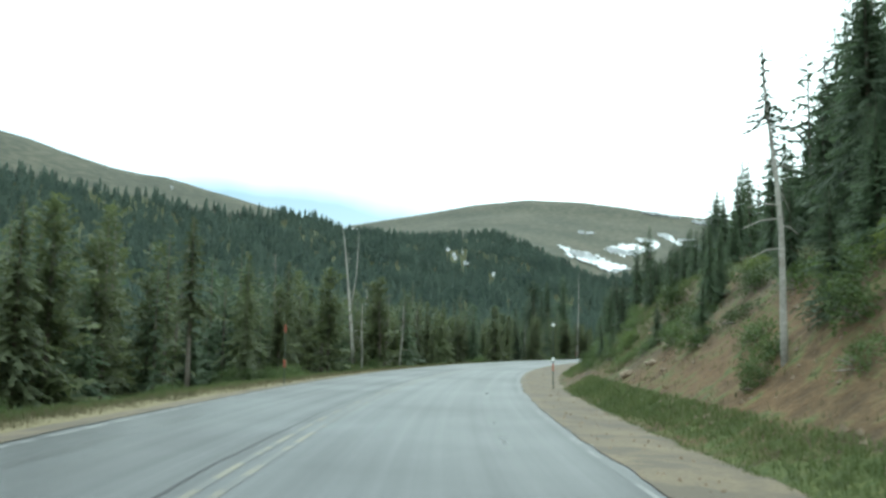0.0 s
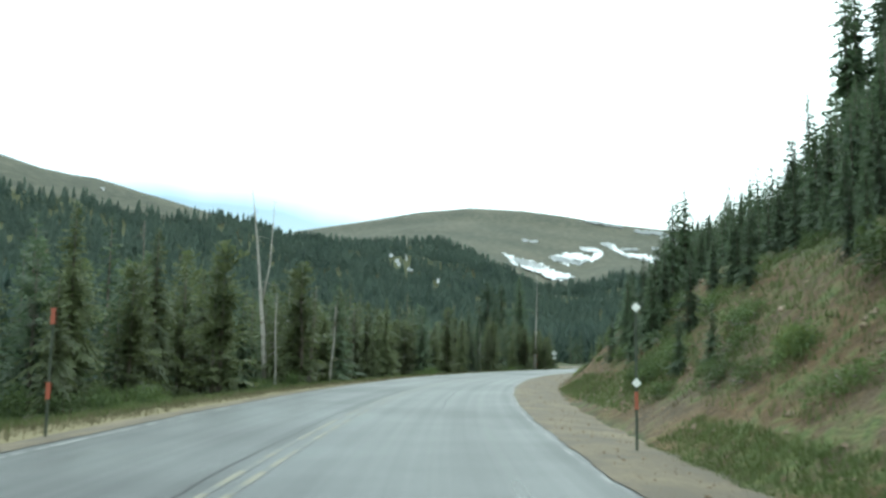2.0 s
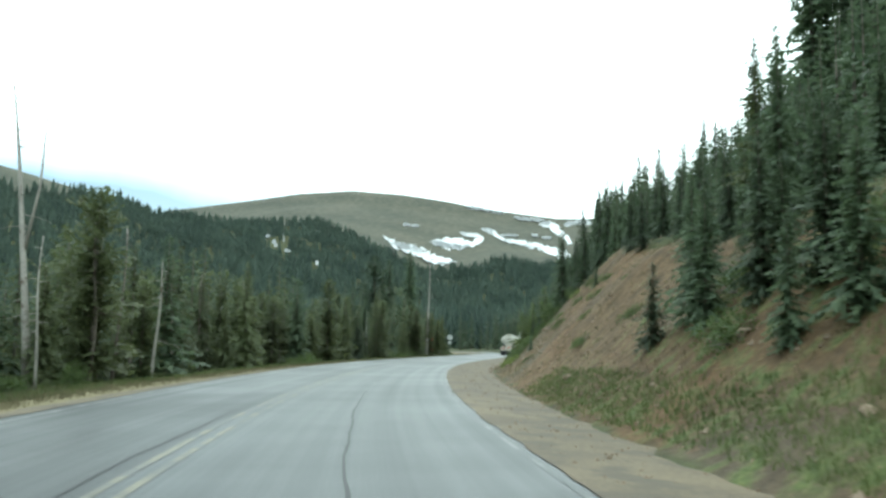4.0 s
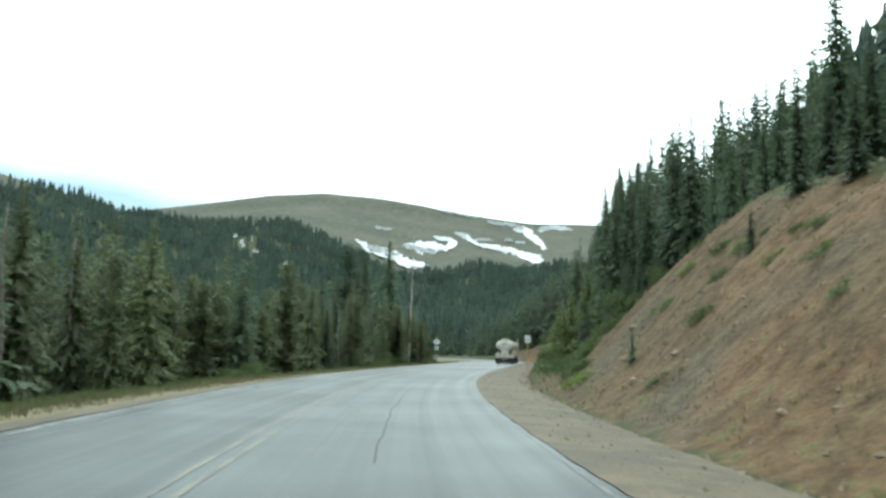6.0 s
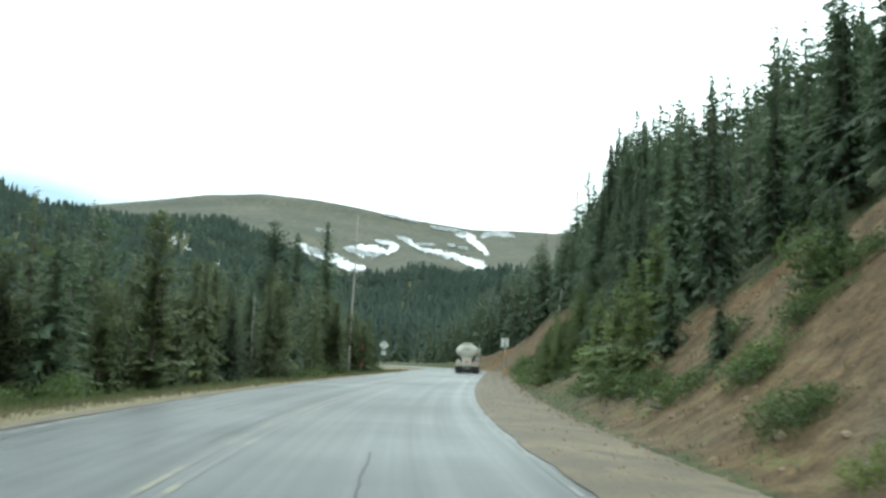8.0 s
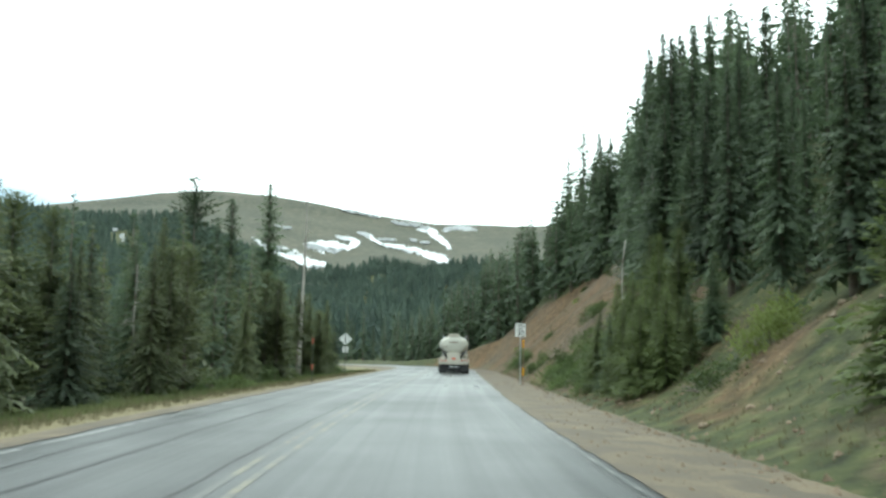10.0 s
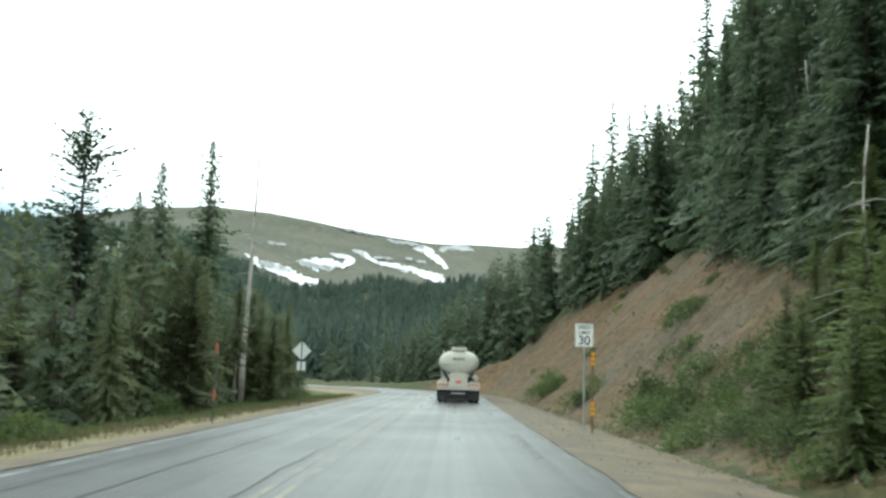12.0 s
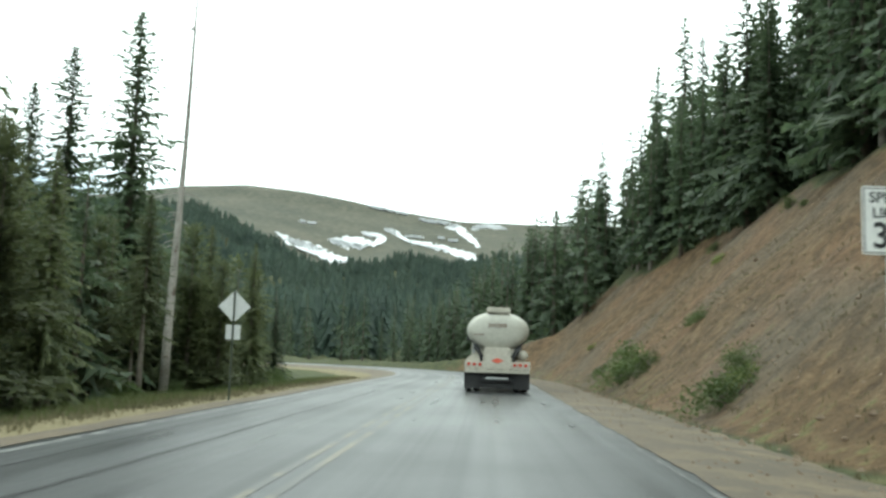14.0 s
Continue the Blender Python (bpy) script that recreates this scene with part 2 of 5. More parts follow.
SNOW = material("old_snow", (0.46, 0.47, 0.48), (0.64, 0.65, 0.66), 0.7, 0.03, 0.3, 0.4, depth=0.3)
LINE_YELLOW = material("yellow_line", (0.068, 0.062, 0.044), (0.150, 0.128, 0.078), 0.42, 0.7, 14, 0.1, spot=(0.052, 0.051, 0.047), spot_size=0.8, spot_at=0.50)
LINE_FAINT = material("faint_white_line", (0.075, 0.075, 0.072), (0.17, 0.17, 0.162), 0.42, 0.7, 14, 0.1, spot=(0.05, 0.052, 0.053), spot_size=0.9, spot_at=0.46)
LINE_WHITE = material("white_line", (0.10, 0.10, 0.096), (0.26, 0.26, 0.25), 0.42, 0.7, 14, 0.1, spot=(0.06, 0.06, 0.06), spot_size=1.6, spot_at=0.53)
for m in (LINE_YELLOW, LINE_FAINT, LINE_WHITE):
    m.node_tree.nodes["Principled BSDF"].inputs["Specular IOR Level"].default_value = 0.21
TANK = material("cream_tank_paint", (0.42, 0.41, 0.35), (0.54, 0.53, 0.46), 0.42, 0.8, 6, 0.05, spot=(0.42, 0.40, 0.34), spot_size=0.9, spot_at=0.62)
PANEL = material("dusty_cream_panel", (0.44, 0.41, 0.34), (0.60, 0.57, 0.49), 0.5, 1.5, 9, 0.1, spot=(0.33, 0.29, 0.24), spot_size=1.5, spot_at=0.6)
RUBBER = material("rubber", (0.010, 0.010, 0.011), (0.030, 0.030, 0.030), 0.7, 3, 30, 0.2)
DARK_STEEL = material("dark_steel", (0.02, 0.02, 0.022), (0.06, 0.06, 0.06), 0.55, 3, 20, 0.2, metal=0.4)
STEEL = material("galvanised_steel", (0.30, 0.31, 0.32), (0.48, 0.49, 0.50), 0.45, 4, 30, 0.15, metal=0.7)
LETTER = material("faded_letters", (0.20, 0.15, 0.12), (0.30, 0.24, 0.20), 0.6, 4, 30, 0.0)
RED_LENS = material("red_lens", (0.45, 0.03, 0.02), (0.60, 0.06, 0.04), 0.2, 4, 30, 0.0)
PLACARD = material("red_placard", (0.62, 0.10, 0.06), (0.72, 0.17, 0.11), 0.4, 4, 30, 0.0)
WHITE_SIGN = material("white_sign_face", (0.70, 0.70, 0.67), (0.82, 0.82, 0.79), 0.4, 2, 15, 0.0)
BLACK_SIGN = material("black_sign_ink", (0.012, 0.012, 0.012), (0.03, 0.03, 0.03), 0.5, 4, 30, 0.0)
BARE_ALU = material("bare_aluminium", (0.50, 0.51, 0.50), (0.66, 0.67, 0.65), 0.5, 2, 20, 0.1, metal=0.25)
AMBER = material("amber_reflector", (0.60, 0.25, 0.01), (0.74, 0.35, 0.03), 0.25, 6, 30, 0.0)
BROWN_POST = material("brown_post", (0.10, 0.06, 0.035), (0.20, 0.13, 0.08), 0.8, 3, 25, 0.3)
ORANGE = material("orange_marker", (0.25, 0.06, 0.035), (0.35, 0.10, 0.055), 0.5, 3, 20, 0.1)
GREEN_POST = material("green_steel_post", (0.035, 0.05, 0.035), (0.09, 0.10, 0.07), 0.6, 3, 20, 0.2, metal=0.3)


def link(name, bm, mat, parent=None, smooth=False):
    me = bpy.data.meshes.new(name)
    bm.to_mesh(me)
    bm.free()
    me.materials.append(mat)
    if smooth:
        me.shade_smooth()
    ob = new(name, me)
    ob.parent = parent
    return ob


def part(name, bm, mat, parent, label="", smooth=False):
    return tagged(link(name, bm, mat, parent, smooth), label)


def mesh_of(name, verts, faces, mat, smooth=False):
    me = bpy.data.meshes.new(name)
    me.from_pydata(np.asarray(verts).tolist(), [], np.asarray(faces).tolist() if not isinstance(faces, list) else faces)
    me.materials.append(mat)
    if smooth:
        me.shade_smooth()
    return me


def sheet(rows, name, mat, smooth=True, **zones):
    """A mesh over a grid of points, rows by columns; zones: a value for each point."""
    a = np.asarray(rows, dtype=float)
    r, c = a.shape[:2]
    i = np.arange(r * c).reshape(r, c)
    f = np.stack([i[:-1, :-1], i[:-1, 1:], i[1:, 1:], i[1:, :-1]], -1).reshape(-1, 4)
    me = mesh_of(name, a.reshape(-1, 3), f, mat, smooth)
    for key, v in zones.items():
        me.attributes.new(key, "FLOAT", "POINT").data.foreach_set("value", np.asarray(v, dtype=np.float32).ravel())
    return me


def box(bm, at, size, bevel=0.0, turn=None):
    m = Matrix.Translation(at) @ (turn or Matrix()) @ Matrix.Diagonal((*size, 1))
    made = bmesh.ops.create_cube(bm, size=1, matrix=m)
    if bevel:
        edges = {e for v in made["verts"] for e in v.link_edges}
        bmesh.ops.bevel(bm, geom=list(edges), offset=bevel, segments=2, affect="EDGES")
    return bm


def rod(bm, a, b, r, r2=None, seg=10, caps=True):
    a, b = Vector(a), Vector(b)
    turn = (b - a).to_track_quat("Z", "Y").to_matrix().to_4x4()
    bmesh.ops.create_cone(bm, cap_ends=caps, segments=seg, radius1=r, radius2=r if r2 is None else r2, depth=(b - a).length, matrix=Matrix.Translation((a + b) / 2) @ turn)
    return bm


def pipe(bm, pts, r, seg=8, r_end=None):
    """A round bar along points."""
    pts = [Vector(p) for p in pts]
    rings = []
    for i, p in enumerate(pts):
        t = (pts[min(i + 1, len(pts) - 1)] - pts[max(i - 1, 0)]).normalized()
        u = t.orthogonal().normalized() if i == 0 else (u - t * u.dot(t)).normalized()
        w = t.cross(u)
        q = r + ((r_end if r_end is not None else r) - r) * i / (len(pts) - 1)
        rings.append([bm.verts.new(p + q * (math.cos(k * 6.2832 / seg) * u + math.sin(k * 6.2832 / seg) * w)) for k in range(seg)])
    for a, b in zip(rings, rings[1:]):
        for k in range(seg):
            bm.faces.new((a[k], a[(k + 1) % seg], b[(k + 1) % seg], b[k]))
    bm.faces.new(rings[0][::-1])
    bm.faces.new(rings[-1])
    return bm


# ---------------------------------------------------------------- the road's line
S0, S1, DS = -60.0, 330.0, 1.0
HEADS = [(-60, -4), (0, 0), (12, 1.4), (22, 3.5), (32, 5.0), (54, 8.4), (72, 12.0), (84, 13.2), (100, 15.9), (117, 19.6), (133, 21.0), (148, 21.8), (208, 22.0), (222, 14), (280, -56), (330, -70)]
ss = np.arange(S0, S1 + DS, DS)
hh = np.radians(np.interp(ss, [a for a, b in HEADS], [b for a, b in HEADS]))
hh = np.convolve(np.pad(hh, 6, mode="edge"), np.ones(13) / 13, "valid")
hh -= np.interp(0, ss, hh)
xx = np.concatenate([[0], np.cumsum(np.sin((hh[1:] + hh[:-1]) / 2) * DS)])
yy = np.concatenate([[0], np.cumsum(np.cos((hh[1:] + hh[:-1]) / 2) * DS)])
xx -= np.interp(0, ss, xx)
yy -= np.interp(0, ss, yy)
RIGHT, LEFT = 4.55, -3.98          # edges of the asphalt, from the yellow line
BEND = (float(np.interp(203, ss, xx)), float(np.interp(203, ss, yy)), float(np.interp(203, ss, hh)))


def at_road(s, d, z=0.0):
    """The place s metres along the road and d metres to the right of its yellow line."""
    h = np.interp(s, ss, hh)
    return np.stack([np.interp(s, ss, xx) + d * np.cos(h), np.interp(s, ss, yy) - d * np.sin(h), z + 0.0 * d], -1)


def to_road(x, y):
    """s and d of places in the plan."""
    x, y = np.ravel(x), np.ravel(y)
    s, d = np.empty(len(x)), np.empty(len(x))
    for a in range(0, len(x), 20000):
        px, py = x[a:a + 20000, None], y[a:a + 20000, None]
        i = np.argmin((px - xx) ** 2 + (py - yy) ** 2, 1)
        ex, ey = px[:, 0] - xx[i], py[:, 0] - yy[i]
        s[a:a + 20000] = ss[i] + ex * np.sin(hh[i]) + ey * np.cos(hh[i])
        d[a:a + 20000] = ex * np.cos(hh[i]) - ey * np.sin(hh[i])
    return s, d


def wave(x, y, size, seed=0.0):
    """A smooth unevenness between about -1 and 1."""
    x, y = np.asarray(x) / size + seed, np.asarray(y) / size - seed * 1.7
    return (np.sin(x * 2.1 + 1.3 * np.sin(y * 1.7 + seed)) + np.sin(y * 2.7 + 1.1 * np.sin(x * 2.3 + 2 * seed)) + np.sin((x + y) * 3.9 + seed)) / 3


def crest(az, table, r):
    return r * np.tan(np.radians(np.interp(az, [a for a, e in table], [e for a, e in table])))


# bearing and height, in degrees from the start of the road, of the near wooded crest and of the bare ridge behind it
NEAR_CREST = [(-180, 8), (-90, 14), (-40, 14), (-28, 12.9), (-24.6, 12.1), (-22, 11.4), (-18.8, 10.7), (-15.5, 10.05), (-12.1, 9.45), (-8.9, 8.85), (-6.4, 8.2), (-4.6, 7.3), (-1, 6.8), (3, 6.8), (5.1, 6.75), (6.5, 6.5), (8.0, 5.9), (9.1, 5.45), (10, 5.0), (11, 4.5), (11.9, 4.15), (13.5, 4.2), (14.9, 4.65), (16, 4.75), (18.5, 4.6), (20, 4.7), (26, 4.7), (40, 7), (90, 14), (180, 8)]
FAR_CREST = [(-180, 5), (-30, 6), (-8, 6), (-4.2, 7.6), (-2, 8.0), (0.7, 8.5), (3.6, 9.05), (6.8, 9.35), (10, 9.2), (13.3, 8.8), (16.7, 8.2), (19.4, 7.9), (25, 7.8), (40, 8), (180, 5)]
NEAR_R, FAR_R = 900.0, 2000.0


def land(s, d, x, y):
    """The height of the ground."""
    s, d, x, y = (np.asarray(v, dtype=float) for v in (s, d, x, y))
    foot = np.interp(s, [-60, 40, 70, 115, 330], [6.3, 6.4, 7.1, 7.8, 7.6])
    out = [-3.6, -1.0, 0, 1.4, 11.2, 16, 26, 38, 112, 400]
    up = [-0.3, -0.26, -0.10, 0.9, 11.0, 13.6, 20.0, 29, 62, 110]
    bank = np.interp(d - foot, out, up)
    # past the bend the hillside keeps to the straight line and sinks away, with a low cut along the outer side of the bend
    ahead = (x - BEND[0]) * math.sin(BEND[2]) + (y - BEND[1]) * math.cos(BEND[2])
    aside = (x - BEND[0]) * math.cos(BEND[2]) - (y - BEND[1]) * math.sin(BEND[2])
    # along the first stretch the cut flattens to a wooded shelf
    shelf = np.interp(s, [-60, 30, 60, 75, 84, 92, 100, 108, 122], [4.8, 4.6, 4.6, 4.9, 5.4, 6.2, 6.9, 7.6, 30])
    bank = np.where(bank > shelf, shelf + np.interp(bank - shelf, [0, 1.5, 12, 24, 60], [0, 0.9, 3.6, 17, 52]), bank)
    hill = np.interp(aside - foot, out, up) * np.interp(ahead, [0, 25, 120], [1, 1, 0.25])
    bank = np.where(ahead > 0, np.minimum(bank, np.maximum(hill, 0) + np.interp(s, [200, 225, 236, 244, 251], [5.0, 4.2, 2.6, 1.0, 0.2])), bank)
    low = np.interp(s, [-60, 20, 50, 85, 106, 122, 140, 160, 330], [0.80, 0.82, 0.86, 1.0, 1.0, 0.66, 0.66, 1.0, 1.0])
    low = low + (1 - low) * np.interp(d - foot, [12, 26], [0, 1])
    bank = np.where(bank > 0, bank * low, bank)
    fall = np.interp(-d, [3.7, 5.4, 6.4, 9, 13, 40, 140, 320], [-0.3, -0.26, -0.18, -0.45, -0.9, -4.5, -13, -14])
    z = np.where(d > 0, bank, fall)
    amp = np.clip((np.abs(d) - 7.5) / 8, 0, 1)
    z = z + amp * (0.22 * wave(x, y, 3.1, 0.9) + 0.7 * wave(x, y, 14, 0.2)) + np.clip((d - 8) / 4, 0, 1) * (0.5 * np.abs(wave(s, d, 6.5, 0.6)) + 0.16 * wave(s, d * 0.4, 2.6, 0.35) + 0.05 * wave(s, d * 0.7, 0.95, 1.7))
    r = np.hypot(x, y) + 1e-6
    az = np.degrees(np.arctan2(x, y))
    h1, h2 = crest(az, NEAR_CREST, NEAR_R), crest(az, FAR_CREST, FAR_R)
    u = np.clip((r - 280) / (NEAR_R - 280), 0, 1)
    v = np.clip((r - NEAR_R - 90) / (FAR_R - NEAR_R - 90), 0, 1)
    v = np.where(v < 0.85, v ** 1.25, 0.85 ** 1.25 + (1 - 0.85 ** 1.25) * np.sin(np.clip((v - 0.85) / 0.15, 0, 1) * math.pi / 2))
    mount = h1 * (0.25 * u + 0.75 * u ** 1.6) * (1 - v) + np.maximum(h2, 0) * v
    mount = mount * np.interp(r, [0, FAR_R, 2900, 5000], [1, 1, 0.97, 0.9]) + (9 * wave(x, y, 95, 0.3) * np.clip((1500 - r) / 500, 0.3, 1) + 4 * wave(x, y, 37, 1.3) * np.clip((1150 - r) / 200, 0.03, 1)) * np.clip((r - 320) / 300, 0, 1) * np.clip((FAR_R - 20 - r) / 300, 0.12, 1) * np.interp(az, [-9, -3], [0.3, 1.0])
    w = np.clip((r - 230) / 220, 0, 1)
    w = w * w * (3 - 2 * w)
    return z * (1 - w) + mount * w


def forest_edge(s):
    """How far from the yellow line the upper forest begins."""
    return np.interp(s, [0, 20, 40, 55, 70, 90, 105, 112, 118, 135, 150, 165, 185, 212, 222, 300], [10.5, 10.5, 11.5, 11.5, 13, 14.3, 14.5, 14.3, 11.6, 12.4, 13.9, 14.6, 17.5, 18.5, 16, 14])


def tree_line(az):
    return np.interp(az, [-30, -25, -19.6, -16.7, -14, -11.3, -9, -6.4, -3, 3, 20], [132, 128, 121, 116, 111, 106, 114, 122, 118, 126, 126])


# ---------------------------------------------------------------- ground, one sheet
def ground():
    def axis(lo, hi, step, far):
        out, low = [hi], [lo]
        v = step
        while out[-1] < far:
            v = min(v * 1.08, 60)
            out.append(out[-1] + v)
        v = step
        while low[-1] > -far:
            v = min(v * 1.10, 150)
            low.append(low[-1] - v)
        return np.array(low[:0:-1] + list(np.arange(lo, hi, step)) + out)
    gx, gy = np.meshgrid(axis(-14, 74, 0.7, 3600), axis(-10, 226, 0.7, 3600))
    s, d = to_road(gx, gy)
    x, y = gx.ravel(), gy.ravel()
    z = land(s, d, x, y)
    r, az = np.hypot(x, y), np.degrees(np.arctan2(x, y))
    near = np.clip((330 - r) / 60, 0, 1)
    foot = np.interp(s, [-60, 40, 70, 115, 330], [6.3, 6.4, 7.1, 7.8, 7.6])
    bare = near * np.clip((d - foot + 0.8) / 1.0, 0, 1) * np.clip((forest_edge(s) + 1.5 - d) / 2, 0, 1) * np.interp(s, [-20, 25, 60, 75, 110, 120, 143, 152, 212, 238, 250], [0.80, 0.74, 0.80, 0.90, 0.85, 0.5, 0.5, 0.95, 0.95, 0.9, 0.0])
    green = near * np.clip((d - 6.8) / 0.8, 0, 1) * np.clip((26 - d) / 5, 0, 1) * np.interp(s, [-20, 30, 60, 75, 110, 150, 330], [0.30, 0.40, 0.42, 0.24, 0.26, 0.22, 0.2]) + near * 0.4 * np.clip((-d - 7) / 2, 0, 1) * np.clip((d + 14) / 3, 0, 1)
    green = np.maximum(green, near * np.interp(s, [-20, 34, 38, 43, 46, 55, 75, 330], [0.56, 0.54, 0.34, 0.34, 0.46, 0.46, 0.34, 0.34]) * np.clip((d - foot + 0.6) / 0.4, 0, 1) * np.clip((foot + 1.6 - d) / 0.8, 0, 1))
    straw = near * np.clip((-d - 5) / 0.6, 0, 1) * np.clip((d + 9.2) / 1.6, 0, 1) * 0.85
    alpine = np.maximum(np.clip((z - tree_line(az) + 10) / 20, 0, 1) * np.clip((r - 500) / 100, 0, 1), np.clip((r - 950) / 60, 0, 1) * np.clip((az - 2) / 2, 0, 1))
    me = sheet(np.stack([gx, gy, z.reshape(gx.shape)], -1), "ground", GROUND, bare=bare, green=green, straw=straw, alpine=alpine)
    return tagged(new("ground", me), "mountain ground with reddish earth bank, forest floor and alpine meadow", "ground", kind="structure")


ground()


def strip(name, d0, d1, z0, z1, mat, cols=6, a=S0, b=S1, step=1.0, rough=0.0, ragged=0.0, seed=0.0):
    """A band along the road between two distances from the yellow line."""
    s = np.arange(a, b, step)
    rows = []
    for u in np.linspace(0, 1, cols):
        d = np.full(len(s), d0 + (d1 - d0) * u) + ragged * (0.35 + 0.65 * u) * (wave(s, s * 0.3, 1.1, seed + 3 * u) + 0.7 * wave(s, s * 0.2, 4.0, seed))
        rows.append(np.concatenate([at_road(s, d, z0 + (z1 - z0) * u ** 1.4 + rough * wave(s, d * 3, 0.9, seed + u) * math.sin(math.pi * u)), d[:, None], s[:, None]], 1))
    g = np.stack(rows, 0).transpose(1, 0, 2)
    return new(name, sheet(g[..., :3], name, mat, across=g[..., 3], along=g[..., 4]))


tagged(strip("road", LEFT - 0.06, RIGHT + 0.06, 0.0, 0.0, ASPHALT, 13), "wet grey asphalt two-lane mountain road", "road", kind="structure")
tagged(strip("shoulder_right", RIGHT - 0.03, 8.0, 0.012, -0.25, GRAVEL, 14, step=0.5, rough=0.025, ragged=0.14), "brown gravel shoulder beside the wet road", "road shoulder", kind="structure")
tagged(strip("shoulder_left", LEFT + 0.03, -5.9, 0.012, -0.27, GRAVEL, 8, step=0.5, rough=0.02, ragged=0.12, seed=0.4), "narrow brown gravel shoulder beside the wet road", "road shoulder", kind="structure")
for d, w in ((-0.19, 0.10), (0.08, 0.10)):
    tagged(strip("road_marking", d, d + w, 0.005, 0.005, LINE_YELLOW, 2), "worn yellow centre line on wet asphalt", "road marking", kind="structure")
tagged(strip("road_marking", RIGHT - 0.20, RIGHT - 0.13, 0.005, 0.005, LINE_FAINT, 2), "almost worn away white edge line on wet asphalt", "road marking", kind="structure")
tagged(strip("road_marking", LEFT + 0.22, LEFT + 0.34, 0.005, 0.005, LINE_WHITE, 2), "worn white edge line on wet asphalt", "road marking", kind="structure")

TAR = material("tar_seal", (0.010, 0.010, 0.011), (0.022, 0.022, 0.023), 0.5, 2, 20, 0.1)
TAR.node_tree.nodes["Principled BSDF"].inputs["Specular IOR Level"].default_value = 0.14


def tar_line(a, b, d, w, drift, seed):
    """A wandering tar-filled crack along a lane."""
    s = np.arange(a, b, 0.5)
    mid = d + drift * (s - a) / (b - a) + 0.04 * wave(s, s * 0.2, 3.0, seed) + 0.02 * wave(s, s * 0.4, 0.9, seed + 1)
    half = 0.5 * w * (0.65 + 0.5 * np.abs(wave(s, s * 0.1, 1.3, seed + 2)))
    g = np.stack([at_road(s, mid - half, 0.0055), at_road(s, mid + half, 0.0055)], 1)
    return tagged(new("tar_seam", sheet(g, "tar_seam", TAR)), "black tar seam in the wet asphalt", "road marking", kind="structure")


for k, (a, b, d, w, drift) in enumerate([(46, 70, 2.15, 0.05, -0.25), (74, 100, 1.9, 0.05, 0.1), (100, 150, -0.45, 0.06, 0.05), (108, 186, -2.1, 0.07, 0.2), (120, 200, -3.0, 0.05, -0.1), (4, 60, -0.42, 0.05, 0.0)]):
    tar_line(a, b, d, w, drift, 0.7 * k)


def ground_at(s, d):
    p = at_road(np.array([float(s)]), np.array([float(d)]))[0]
    s2, d2 = to_road(p[:1], p[1:2])
    return Vector((p[0], p[1], float(land(s2, d2, p[:1], p[1:2])[0])))


def ground_z(x, y):
    s, d = to_road(x, y)
    return land(s, d, np.ravel(x), np.ravel(y))


# ---------------------------------------------------------------- snow on the ridges
def snow_field(points, width, seed):
    """A ragged snow patch laid on the slope along a line of bearings and heights in degrees; width in degrees, along the line too."""
    rs = np.arange(420, FAR_R, 9.0)
    n, m = 96, 25
    t, us = np.linspace(-0.04, 1.04, n), np.linspace(-1.25, 1.25, m)
    pa = np.interp(t, np.linspace(0, 1, len(points)), [p[0] for p in points]) + (t - np.clip(t, 0, 1)) * (points[-1][0] - points[0][0])
    pe = np.interp(t, np.linspace(0, 1, len(points)), [p[1] for p in points])
    pw = np.interp(t, np.linspace(0, 1, len(points)), [p[2] if len(p) > 2 else width for p in points])
    co, keep = np.zeros((n, m, 3)), np.zeros((n, m))
    for i in range(n):
        a = radians(pa[i])
        x, y = rs * math.sin(a), rs * math.cos(a)
        z = ground_z(x, y)
        seen = np.maximum.accumulate(np.degrees(np.arctan2(z - 1.4, rs)))
        for j in range(m):
            e = pe[i] + pw[i] * 0.46 * us[j]
            k = min(int(np.searchsorted(seen, e)), len(rs) - 1)
            co[i, j] = x[k], y[k], z[k] + 1.6
            edge = 1 - abs(us[j]) ** 1.5 - max(0, abs(t[i] - 0.5) * 2 - 0.8) * 4
            keep[i, j] = edge + 1.15 * float(noise.fractal(Vector((pa[i] * 3.4, e * 11.0, seed)), 0.55, 2.2, 6)) - 0.06
    ids = np.arange(n * m).reshape(n, m)
    f = [(int(ids[i, j]), int(ids[i, j + 1]), int(ids[i + 1, j + 1]), int(ids[i + 1, j])) for i in range(n - 1) for j in range(m - 1) if keep[i:i + 2, j:j + 2].mean() > 0]
    # each connected piece is a patch of its own
    owner = list(range(n * m))

    def root(k):
        while owner[k] != k:
            owner[k] = owner[owner[k]]
            k = owner[k]
        return k

    for q in f:
        for k in q[1:]:
            owner[root(k)] = root(q[0])
    pieces = collections.defaultdict(list)
    for q in f:
        pieces[root(q[0])].append(q)
    flat = co.reshape(-1, 3)
    for quads in pieces.values():
        if len(quads) < 8:
            continue
        used = sorted({k for q in quads for k in q})
        at = {k: i for i, k in enumerate(used)}
        tagged(new("snow_patch", mesh_of("snow_patch", flat[used], [tuple(at[k] for k in q) for q in quads], SNOW, True)), "white patch of old snow on the alpine slope", "snow patch", "snow patches on the ridge")


